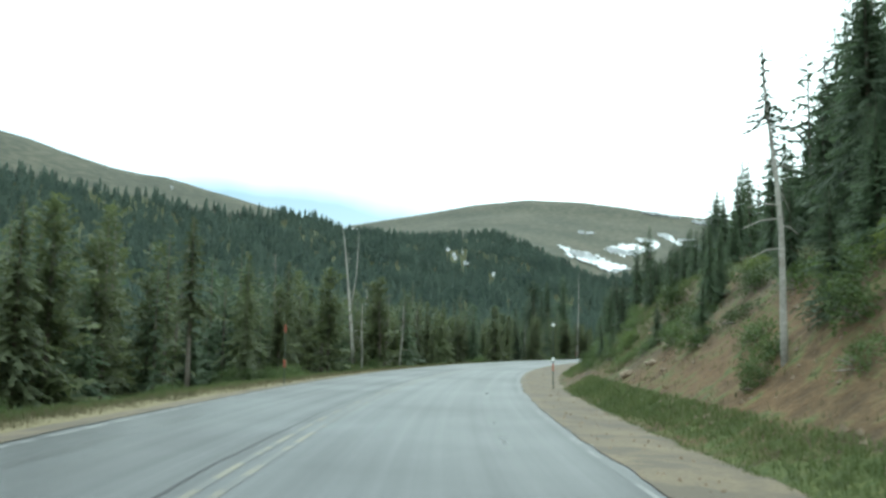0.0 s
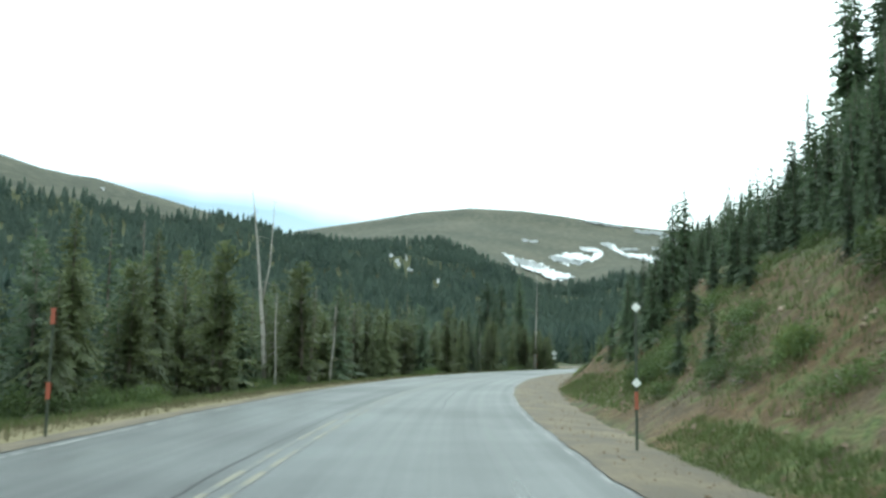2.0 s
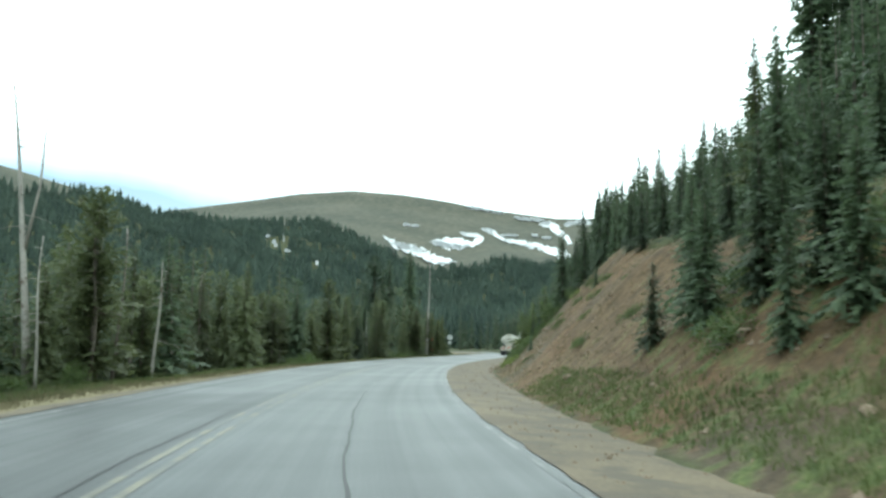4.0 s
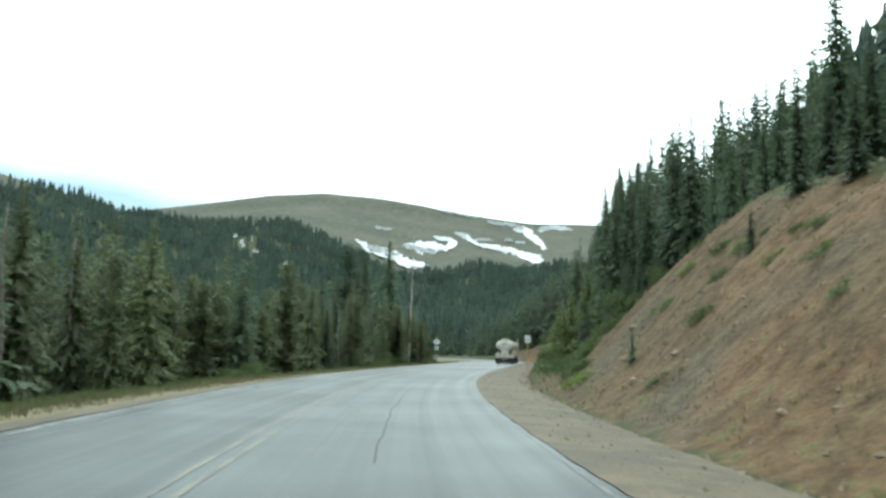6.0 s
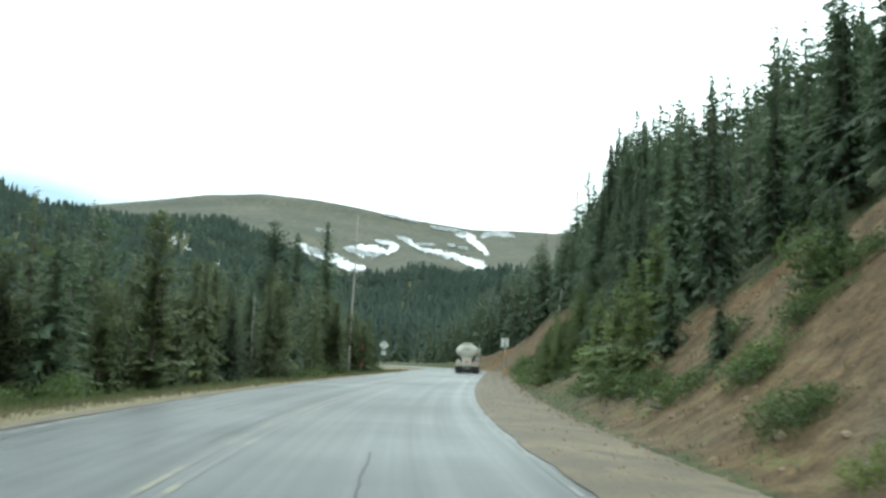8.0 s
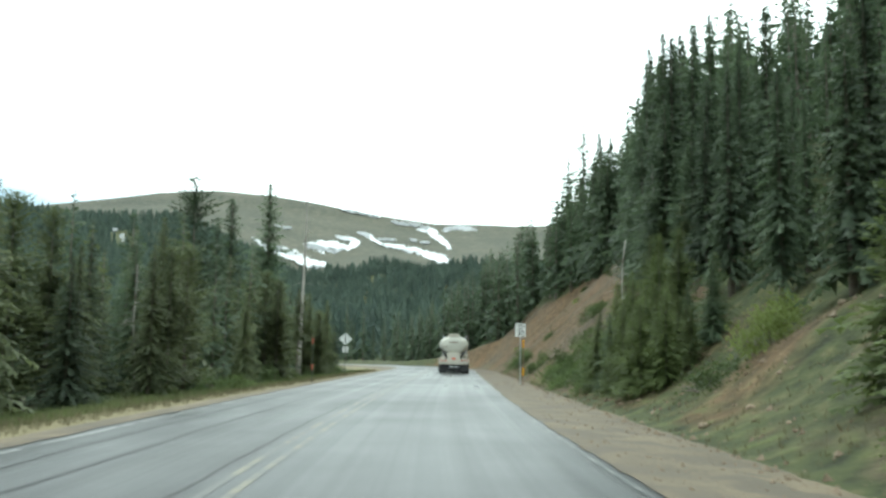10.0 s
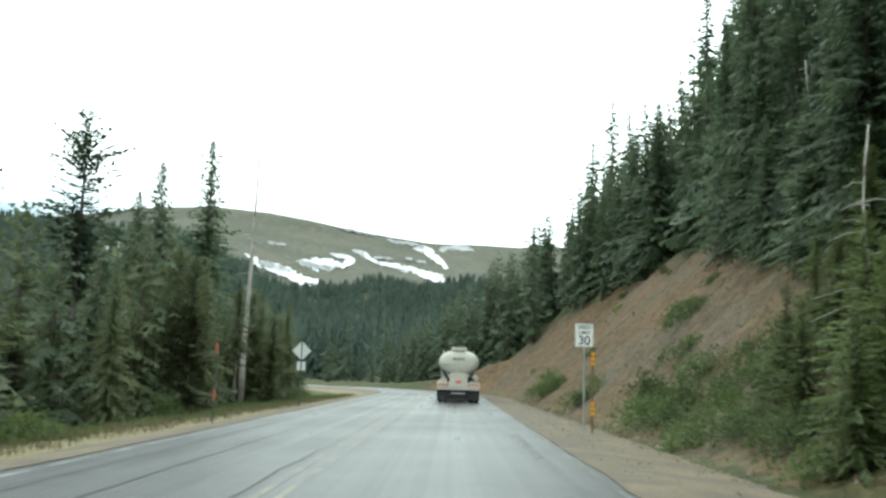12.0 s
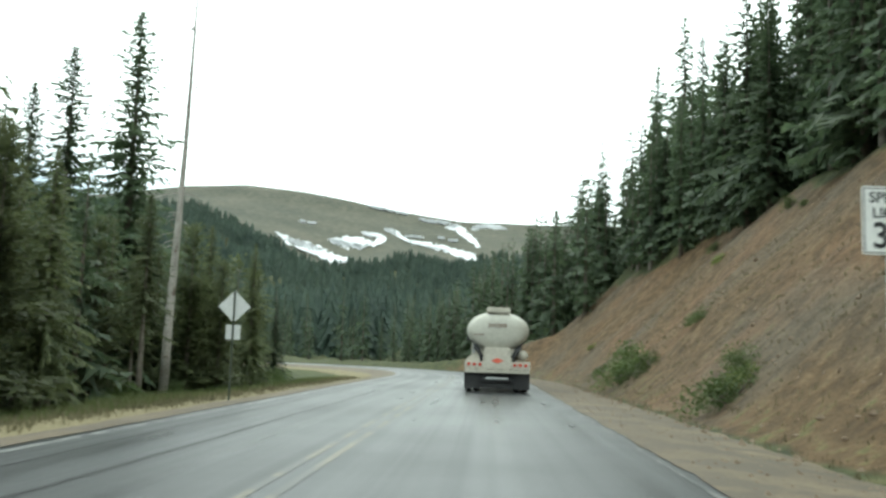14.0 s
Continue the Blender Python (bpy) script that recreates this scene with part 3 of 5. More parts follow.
SPOTS = [(1.9, 6.1), (2.35, 5.6), (2.85, 5.85), (3.1, 5.2), (4.7, 4.5)]
snow_lines_a = [
    [(8.89, 6.42, 0.36), (9.54, 6.0, 0.5), (10.39, 5.8, 0.62), (11.24, 5.47, 0.75), (12.09, 5.1, 0.85), (13.2, 5.0, 0.3)], [(11.79, 6.15, 0.4), (12.64, 6.16, 0.75), (13.48, 6.17, 0.8), (14.18, 6.11, 0.65)],
    [(13.61, 6.87, 0.2), (14.18, 6.71, 0.34), (15.02, 6.54, 0.34)], [(15.0, 6.5, 0.3), (14.6, 6.3, 0.4), (14.18, 6.04, 0.5)], [(14.88, 7.09, 0.2), (15.58, 6.96, 0.4), (16.0, 6.61, 0.3), (16.41, 6.41, 0.28)],
]
snow_lines_b = [
    [(16.41, 6.41, 0.28), (17.52, 6.2, 0.42), (18.62, 5.98, 0.46), (19.45, 5.62, 0.72), (20.19, 5.5, 0.6)], [(16.13, 6.73, 0.14), (17.18, 6.73, 0.17)], [(18.49, 7.52, 0.28), (19.17, 7.38, 0.5), (19.72, 6.97, 0.7), (20.13, 6.55, 0.75), (20.4, 6.25, 0.4)],
    [(18.6, 6.6, 0.12), (19.2, 6.62, 0.22)], [(13.88, 8.56, 0.2), (15.0, 8.38, 0.26), (16.41, 8.13, 0.2)], [(16.96, 7.83, 0.26), (17.8, 7.76, 0.32), (18.83, 7.70, 0.2)], [(19.99, 7.38, 0.28), (20.95, 7.62, 0.28), (22.03, 7.45, 0.4)],
]
snow_lines_c = [
    [(10.01, 7.31, 0.17), (10.5, 7.22, 0.26), (11.14, 7.23, 0.11)], [(18.01, 6.79, 0.17), (18.42, 6.73, 0.14)], [(-4.4, 7.35, 0.26), (-3.9, 7.3, 0.26)], [(1.75, 6.2, 0.34), (2.05, 6.0, 0.3)], [(2.2, 5.65, 0.24), (2.5, 5.55, 0.24)],
    [(2.8, 6.0, 0.3), (2.9, 5.7, 0.3)], [(2.95, 5.25, 0.3), (3.3, 5.15, 0.26)], [(4.4, 4.55, 0.2), (5.0, 4.45, 0.2)], [(-15.4, 9.3, 0.16), (-15.0, 9.25, 0.12)],
]
for i, pts in enumerate(snow_lines_a + snow_lines_b + snow_lines_c):
    snow_field(pts, 0.3, i + 0.37)


# ---------------------------------------------------------------- trees
def spruce_meshes(seed, h=14.0, whorls=33, base=0.10, spread=0.15, droop=0.45, gaps=0.0, mat=NEEDLES, bend=0.0, thick=0.013, wide=1.0, per=6, taper=0.78, fine=False):
    """Trunk and crown of a conifer, as two meshes: whorls of drooping branches, each a spray of small twigs."""
    rng = random.Random(seed)
    v, f = [], []
    total = int(whorls * per * (1.8 if fine else 1.0))
    wide = wide * (0.66 if fine else 1.2)
    holes = [rng.random() for _ in range(9)] if gaps else []
    for i in range(total):
        u = ((i + rng.random()) / total) ** 0.92
        if any(abs(u - g) < 0.035 for g in holes) and rng.random() < gaps * 1.6 * (1.15 - u):
            continue
        z = h * (base + (0.99 - base) * u)
        reach = h * spread * ((1 - u) ** taper) * (0.72 + 0.36 * math.sin(u * 23 + seed) * rng.random() + 0.3 * rng.random()) + 0.13
        lean = bend * u * u
        a = i * 2.39996 + rng.uniform(-0.6, 0.6)
        ln = reach * (0.6 + 0.5 * rng.random())
        dz = -ln * (droop * (0.5 + rng.random()) - 0.75 * u * u)
        ca, sa = math.cos(a), math.sin(a)
        n = 9 if ln > 1.7 else (7 if ln > 1.0 else (4 if ln > 0.5 else 3))
        n += 2 if fine else -1
        for k in range(n):
            t0, t1 = (k + 0.1) / n, (k + 1.5) / n
            for side in (-1, 1):
                w = (0.17 * ln * (1.1 - t0) + 0.10) * (0.4 + 1.0 * rng.random()) * wide
                q0, q1 = ln * t0, ln * min(t1, 1.12)
                qm = ln * ((t0 + t1) / 2 + 0.12 * rng.random())
                b = len(v)
                v.append((lean + ca * q0, sa * q0, z + dz * t0 ** 1.4 + 0.03))
                v.append((lean + ca * q1, sa * q1, z + dz * t1 ** 1.4 - 0.10 * rng.random()))
                swing = rng.uniform(-0.9, 0.55)
                v.append((lean + ca * (qm + 0.5 * w * rng.uniform(-1, 1)) - sa * w * side, sa * qm + ca * w * side, z + dz * t1 + w * swing - 0.05))
                f.append((b, b + 1, b + 2))
    crown = mesh_of("crown", v, f, mat)
    bm = bmesh.new()
    pipe(bm, [(bend * u * u, 0, h * (u - 0.03)) for u in (0, 0.25, 0.5, 0.75, 1.0)], h * thick + 0.04, 7, 0.015)
    trunk = bpy.data.meshes.new("trunk")
    bm.to_mesh(trunk)
    bm.free()
    trunk.materials.append(BARK)
    trunk.shade_smooth()
    return trunk, crown


CROWNS = {
    "spire": dict(seed=1, spread=0.15), "slim": dict(seed=2, spread=0.18), "full": dict(seed=3, spread=0.23, base=0.04),
    "broad": dict(seed=4, spread=0.29, base=0.02, droop=0.35), "young": dict(seed=5, spread=0.36, base=0.01, droop=0.22, whorls=34, mat=YOUNG, gaps=0.3),
    "ragged": dict(seed=6, spread=0.22, base=0.30, gaps=0.6, droop=0.1, mat=NEEDLES_PALE, bend=0.5), "thin": dict(seed=7, spread=0.12, base=0.20, gaps=0.5),
    "bushy": dict(seed=12, spread=0.20, base=0.04, droop=0.30, whorls=38, taper=0.68, wide=1.15), "crooked": dict(seed=14, spread=0.27, base=0.14, droop=0.06, gaps=0.45, taper=0.5), "pine": dict(seed=13, spread=0.25, base=0.10, droop=0.02, gaps=0.35, taper=0.46, wide=1.25, mat=NEEDLES_PALE), "pale": dict(seed=8, spread=0.22, base=0.10, mat=NEEDLES_PALE), "open": dict(seed=9, spread=0.18, base=0.32, gaps=0.5, mat=NEEDLES_PALE, droop=0.3), "spire_b": dict(seed=10, spread=0.165, base=0.04, whorls=40),
}
KINDS = {name: spruce_meshes(**made) for name, made in CROWNS.items()}
FINE_KINDS = {name: spruce_meshes(fine=True, **made) for name, made in CROWNS.items()}
FAR_KINDS = {"spire": spruce_meshes(21, spread=0.15, whorls=12, wide=1.75, per=5), "slim": spruce_meshes(22, spread=0.18, whorls=12, wide=1.75, per=5), "full": spruce_meshes(23, spread=0.23, base=0.04, whorls=12, wide=1.75, per=5), "broad": spruce_meshes(24, spread=0.28, base=0.02, droop=0.35, whorls=12, wide=1.75, per=5),
             "thin": spruce_meshes(27, spread=0.12, base=0.20, gaps=0.5, whorls=12, wide=1.75, per=5), "pine": spruce_meshes(31, spread=0.25, base=0.08, droop=0.02, taper=0.46, whorls=12, wide=1.75, per=5), "pale": spruce_meshes(28, spread=0.22, whorls=12, wide=1.75, per=5), "spire_b": spruce_meshes(30, spread=0.165, base=0.04, whorls=12, wide=1.75, per=5)}
LABELS = {"spire": "tall narrow dark spruce with a pointed spire", "slim": "slim dark green spruce tree", "full": "full dark green spruce with drooping branches", "broad": "broad dark spruce with branches to the ground",
          "young": "young light green spruce growing by the roadside", "ragged": "ragged conifer with a bare lower trunk and patchy crown", "thin": "thin sparse spruce with gaps in its crown", "pale": "yellowish green spruce at the forest edge",
          "open": "conifer with bare pale trunk and open crown", "crooked": "wide ragged dark conifer with gaps in its crown", "pine": "olive green conifer with a rounded open crown", "bushy": "tall dark spruce with a full ragged crown", "spire_b": "tall dense spruce with a narrow dark spire"}


def spruce(place, height, kind, turn, group):
    ob = tagged(new("spruce_tree"), LABELS[kind], "tree", group)
    # trees beside the last stretch of the road carry fine twigs
    s, d = to_road(place[0], place[1])
    near = 136 < s[0] < 204 and (-14 < d[0] < -8 or 0 < d[0] < 19) or s[0] < 32 and 0 < d[0] < 13 or kind in ("bushy", "crooked")
    for name, me in zip(("trunk", "crown"), (FINE_KINDS if near else KINDS)[kind]):
        new(name, me).parent = ob
    ob.matrix_basis = Matrix.LocRotScale(Vector(place) - Vector((0, 0, 0.15)), Euler((0, 0, turn)), Vector((1, 1, 1)) * (height / 14.0))
    return ob


def snag(place, height, lean, turn, seed, twigs=14, thick=0.16, fork=False, tuft=False, wood=DEADWOOD):
    """A dead tree: bare pale trunk with broken stubs and twigs."""
    rng = random.Random(seed)
    ob = tagged(new("dead_tree"), "bare grey dead conifer trunk with broken twigs" if not tuft else "dead looking conifer with a long bare trunk and sparse top", "dead tree", "dead trees along the road")
    bm = bmesh.new()
    line = [(lean * u ** 1.5 + 0.10 * math.sin(u * 5 + seed) * u, 0.08 * math.sin(u * 7 + seed), height * u - 0.2) for u in np.linspace(0, 1, 8)]
    pipe(bm, line, thick, 8, 0.02)
    if fork:
        k = 3
        pipe(bm, [Vector(line[k]) + Vector((0.05, 0, 0)), Vector(line[k]) + Vector((0.45, 0.1, height * 0.2)), Vector(line[k]) + Vector((0.6, 0.1, height * 0.52))], thick * 0.5, 6, 0.015)
    part("trunk", bm, wood, ob, smooth=True)
    for i in range(twigs):
        u = 0.35 + 0.62 * rng.random()
        p = Vector([np.interp(u, np.linspace(0, 1, 8), [q[c] for q in line]) for c in range(3)])
        a, ln = rng.random() * 6.28, (0.5 + 1.2 * rng.random()) * (1.25 - u)
        end = p + Vector((math.cos(a) * ln, math.sin(a) * ln, -0.35 * ln + 0.2 * rng.random()))
        part("twig", pipe(bmesh.new(), [p, (p + end) / 2 + Vector((0, 0, 0.06)), end], 0.03 if thick > 0.12 else 0.02, 4, 0.006), wood, ob)
    if tuft:
        v, f = [], []
        sprays = [(0.75 + 0.10 * k / 22, k * 2.4, 0.46 * (1 - k / 24) + 0.05) for k in range(22)] + [(0.62 + 0.018 * k, 0.5 * math.sin(k * 2.1), 0.30 + 0.22 * rng.random()) for k in range(7)] + [(0.86 + 0.012 * k, k * 2.4, 0.09) for k in range(10)]
        for u, a, reach in sprays:
            p = [np.interp(u, np.linspace(0, 1, 8), [q[c] for q in line]) for c in range(3)]
            n = max(3, int(reach / 0.045))
            for k in range(n):
                q = reach * (k + 0.6) / n
                c = (p[0] + math.cos(a) * q, p[1] + math.sin(a) * q, p[2] - 0.30 * q + 0.02)
                for _ in range(4):
                    b = len(v)
                    v += [(c[0] + rng.uniform(-.06, .06), c[1] + rng.uniform(-.06, .06), c[2] + rng.uniform(-.05, .03)) for _ in range(3)]
                    f.append((b, b + 1, b + 2))
        new("crown", mesh_of("crown", v, f, NEEDLES)).parent = ob
    ob.matrix_basis = Matrix.LocRotScale(place, Euler((0, 0, turn)), None)
    return ob


def plan_at(x, y):
    return Vector((x, y, float(ground_z(np.array([x]), np.array([y]))[0])))


TOPS = {20: (9, 13, 17, 20, 22, 25, 33), 30: (5.4, 8.6, 17, 23, 27, 31, 37), 55: (5.8, 7.4, 12.6, 18.5, 27, 32, 37), 85: (6, 9.2, 12.0, 16.6, 23.5, 35, 40), 100: (7.6, 10, 12.8, 16.6, 23, 35, 39),
        115: (8.6, 12.6, 16.2, 18.4, 22, 30, 37), 135: (10.2, 14.2, 15.2, 16.2, 18.6, 24, 34), 155: (12, 16.8, 18.8, 20.0, 22.6, 28, 36), 175: (12, 19.8, 24.6, 26.8, 31.5, 37, 41), 195: (14.5, 19, 23.4, 30, 35, 40, 46),
        215: (15.5, 19, 26, 31, 35, 42, 47), 235: (14, 17.5, 22, 24, 32, 38, 43)}


def tree_top(s, d):
    """How high the tips of the upper forest reach, above the road."""
    return float(np.interp(s, list(TOPS), [np.interp(d, (10, 13, 17, 22, 28, 35, 42), row) for row in TOPS.values()]))


# trees that stand out: place in the plan, height of the tip, kind
MARKED = [
    (57.2, 125.1, 35.3, "spire"), (72.2, 183.4, 33.4, "spire_b"), (69.1, 154.3, 33.8, "spire"), (75.0, 192.4, 37.0, "spire_b"), (80.8, 195.9, 40.2, "spire"), (93.5, 201.6, 47.6, "spire_b"),
    (55.0, 112.0, 44.0, "slim"), (57.5, 114.4, 47.5, "spire_b"), (60.2, 113.0, 46.5, "full"), (59.0, 109.0, 45.5, "slim"), (62.0, 116.0, 49.0, "spire_b"), (64.0, 111.2, 49.0, "full"),
    (81.3, 218.5, 35.0, "spire"), (82.4, 224.8, 32.2, "slim"), (86.9, 223.6, 35.6, "spire_b"), (32.4, 190.2, 17.4, "bushy"), (29.4, 193.2, 16.2, "bushy"), (19.9, 166.8, 10.4, "full"), (24.6, 178.0, 15.2, "crooked"),
    (27.9, 191.3, 13.6, "bushy"), (25.9, 199.0, 12.8, "broad"), (30.5, 190.0, 8.6, "broad"),
    (17.6, 61.4, 9.3, "ragged"), (19.5, 62.5, 7.0, "full"),
]
taken = [(36.5, 170.5), (35.8, 173.0), (36.2, 176), (37.5, 179), (38.5, 182), (36, 178), (34.2, 184.0), (34.8, 181)]
for k, (x, y, tip, kind) in enumerate(MARKED):
    p = plan_at(x, y)
    spruce(p, max(tip - p.z, 4.0), kind, k * 1.3, "tall spruces above the road")
    taken.append((x, y))

snag(plan_at(-3.3, 76.5), 12.3, -1.3, 0.0, 3, 10, 0.17, fork=True)
snag(plan_at(-3.6, 94.0), 9.5, 0.2, 0.5, 4, 8, 0.15)
snag(plan_at(-3.1, 102.3), 10.5, 0.1, 1.1, 5, 8, 0.14)
snag(plan_at(34.25, 184.0), 18.2, 0.42, 0.0, 6, 40, 0.20)
snag(ground_at(148.6, 9.9), 5.4, 0.1, 0.4, 9, 16, 0.042)
snag(plan_at(8.6, 16.0), 6.0, -0.22, 0.0, 7, 12, 0.078, tuft=True)
for k, (s, d, h) in enumerate([(72, -9.6, 5.5), (76, -9.2, 6.5), (80, -9.8, 7.0), (84, -9.4, 6.0), (30, -11.5, 7.5), (44, -12.5, 8), (88, -10.5, 6.5), (93, -11.5, 7), (99, -12.0, 6.5), (106, -11.0, 6.5), (112, -12, 6), (134, -12.5, 6.5), (150, -11.5, 6), (62, -13, 9), (20, -12, 6), (162, 14.2, 7.0), (157, 21, 8), (132, 14.5, 6.5)]):
    snag(ground_at(s, d), h, 0.5 * math.sin(k * 2.3), k * 1.9, 20 + k, 12, 0.055 + 0.012 * (k % 4), wood=DEADWOOD if k % 3 == 0 else BROWNWOOD)


def free(p, gap):
    return all((p.x - x) ** 2 + (p.y - y) ** 2 > gap * gap for x, y in taken)


stand = {"trunk": [], "crown": [], "olive": []}


def joined(p, height, kind, turn, crown="crown"):
    """Adds a tree to the stand that is one mesh."""
    m = np.array(Matrix.LocRotScale(p - Vector((0, 0, 0.15)), Euler((0, 0, turn)), Vector((1, 1, 1)) * (height / 14.0)))
    for name, me in zip(("trunk", crown), FAR_KINDS[kind]):
        co = np.empty(len(me.vertices) * 3)
        me.vertices.foreach_get("co", co)
        me.calc_loop_triangles()
        tri = np.empty(len(me.loop_triangles) * 3, dtype=np.int32)
        me.loop_triangles.foreach_get("vertices", tri)
        stand[name].append((co.reshape(-1, 3) @ m[:3, :3].T + m[:3, 3], tri.reshape(-1, 3)))


def plant(count, s_range, d_of, heights, kinds, gap, group, seed):
    rng = random.Random(seed)
    made = tries = 0
    while made < count and tries < count * 30:
        tries += 1
        s = rng.uniform(*s_range)
        d = d_of(s, rng.random())
        p = ground_at(s, d)
        if not free(p, gap):
            continue
        span = heights
        if d > 0 and s < 240:
            room = tree_top(s, d) - p.z
            if room < 1.3:
                continue
            span = (min(heights[0], 0.78 * room), min(heights[1], (1.03 if s < 110 else 1.12) * room))
        taken.append((p.x, p.y))
        (spruce(p, rng.uniform(*span), rng.choice(kinds), rng.random() * 6.28, group) if group else joined(p, rng.uniform(*span), rng.choice(kinds), rng.random() * 6.28, "olive" if d < 0 and rng.random() < 0.6 else "crown"))
        made += 1


edge_of = lambda s: float(forest_edge(s))
plant(96, (2, 205), lambda s, u: -(9.3 + 4.0 * u), (4.6, 8.2), ("pine", "pale", "pine", "open", "pine", "broad", "pine", "pale"), 1.5, "spruces along the lower forest edge", 11)

plant(110, (2, 212), lambda s, u: -(13 + 5.5 * u), (6, 9.4), ("pine", "slim", "pine", "full"), 1.5, "", 10)
plant(30, (156, 206), lambda s, u: -(11 + 9 * u), (7, 10.5), ("full", "broad", "full", "slim"), 1.5, "", 33)
plant(70, (2, 165), lambda s, u: -(11.5 + 8 * u), (5, 8.6), ("pine", "pale", "pine", "full"), 1.3, "", 34)
plant(90, (0, 235), lambda s, u: -(17 + 22 * u), (9, 12.8), ("spire", "slim", "full", "pale", "spire_b", "thin"), 2.0, "", 12)
plant(16, (12, 36), lambda s, u: edge_of(s) + 2.2 + 7 * u, (7, 13), ("full", "slim", "spire_b"), 1.9, "spruces on the upper bank", 13)
plant(26, (16, 66), lambda s, u: 9.8 + 3.5 * u, (1.6, 4.0), ("full", "broad", "broad", "slim"), 1.4, "spruces on the upper bank", 23)
plant(46, (10, 72), lambda s, u: 13 + 9 * u, (4, 10), ("full", "slim", "spire_b", "broad"), 1.6, "", 24)
plant(24, (40, 74), lambda s, u: edge_of(s) + 6 * u, (3.0, 6.5), ("full", "slim", "spire_b", "broad"), 1.6, "spruces on the upper bank", 19)
plant(20, (72, 116), lambda s, u: edge_of(s) + 3 * u, (3.5, 9), ("spire", "spire_b", "slim", "full", "full"), 1.6, "tall spruces above the road", 14)
plant(22, (112, 150), lambda s, u: edge_of(s) + 3.5 * u, (6, 10), ("spire", "spire_b", "slim", "full"), 1.6, "tall spruces above the road", 16)
plant(36, (150, 224), lambda s, u: edge_of(s) + 3.5 * u, (10, 17), ("spire", "spire_b", "slim", "thin", "full", "slim"), 1.6, "tall spruces above the road", 17)
plant(18, (72, 116), lambda s, u: edge_of(s) + 2 + 6 * u, (5, 10), ("spire", "spire_b", "slim", "full"), 1.6, "", 26)
plant(22, (112, 150), lambda s, u: edge_of(s) + 3 + 6 * u, (8, 12), ("spire", "spire_b", "slim", "full"), 1.6, "", 27)
plant(40, (150, 224), lambda s, u: edge_of(s) + 3 + 7 * u, (11, 17), ("spire", "spire_b", "slim", "full"), 1.5, "", 28)
plant(70, (60, 222), lambda s, u: 29 + 14 * u, (11, 16), ("spire", "spire_b", "slim", "full"), 2.0, "", 29)
plant(34, (174, 216), lambda s, u: edge_of(s) + 1 + 7 * u, (12, 17), ("spire_b", "slim", "full"), 1.3, "", 25)
plant(44, (40, 112), lambda s, u: 26 + 13 * u, (17, 26), ("spire", "spire_b", "slim", "full"), 2.0, "", 20)
plant(120, (75, 238), lambda s, u: 20 + 20 * u, (11, 18), ("spire", "spire_b", "slim", "thin", "full"), 1.9, "", 21)
plant(20, (137, 146), lambda s, u: 8.3 + 3.0 * u, (1.4, 3.2), ("young", "young", "young", "broad"), 1.0, "young spruces beside the road", 15)
plant(16, (152, 182), lambda s, u: edge_of(s) - 0.8 + 3 * u, (6, 10), ("full", "broad", "spire_b", "slim"), 1.5, "spruces on the upper bank", 22)
# the wood past the bend, lower towards the open valley
rng = random.Random(77)
for k in range(190):
    x, y = rng.uniform(57, 96), rng.uniform(208, 270)
    p = plan_at(x, y)
    most = 9.2 + 0.78 * (x - 64) - 0.20 * (y - 235)
    side = (x - BEND[0]) * math.cos(BEND[2]) - (y - BEND[1]) * math.sin(BEND[2])
    front = (x - BEND[0]) * math.sin(BEND[2]) + (y - BEND[1]) * math.cos(BEND[2])
    off = float(to_road(np.array([x]), np.array([y]))[1][0])
    if most > 5.0 and off > 13 and (side > 15.5 or front > 20):
        joined(p, max(5.0, min(most, 25) * rng.uniform(0.78, 1.05) - 0.75 * max(p.z, 0)), rng.choice(("spire", "spire_b", "slim", "full")), rng.random() * 6.28)
plant(45, (240, 300), lambda s, u: 14 + 28 * u, (7, 11), ("slim", "full", "spire_b", "spire"), 2.2, "", 18)
for s, d, h, kind in [(107.6, 9.9, 2.2, "full"), (105.2, 11.4, 2.5, "broad"), (106.4, 12.2, 2.2, "broad"), (113.5, 9.2, 3.2, "young"), (115.8, 9.0, 3.7, "young"), (117.4, 9.8, 4.0, "young"), (119.2, 9.4, 3.2, "young"), (118.5, 10.8, 4.4, "young"), (121.5, 9.2, 3.4, "young"), (124.0, 9.6, 3.8, "young"), (114.6, 10.4, 3.2, "broad"),
                      (42.8, 8.2, 1.7, "full"), (53.0, 9.4, 3.2, "broad"), (55.0, 9.9, 3.4, "broad"), (54.3, 8.9, 2.4, "full"), (57.5, 9.8, 3.6, "full"), (59.5, 9.4, 3.2, "broad"), (61.0, 9.6, 3.6, "full"), (62.2, 9.0, 2.2, "broad"), (47.5, 9.6, 2.4, "broad"), (24.4, 8.9, 1.8, "broad"), (31, 8.9, 1.6, "broad"), (90.6, 9.0, 1.2, "full"), (89.7, 12.4, 1.6, "full"), (60.5, 11.5, 5.0, "slim"), (63, 12.5, 5.5, "full"), (16.4, 9.2, 2.6, "broad")]:
    spruce(ground_at(s, d), h, kind, s * 2.1, "young spruces on the earth bank")


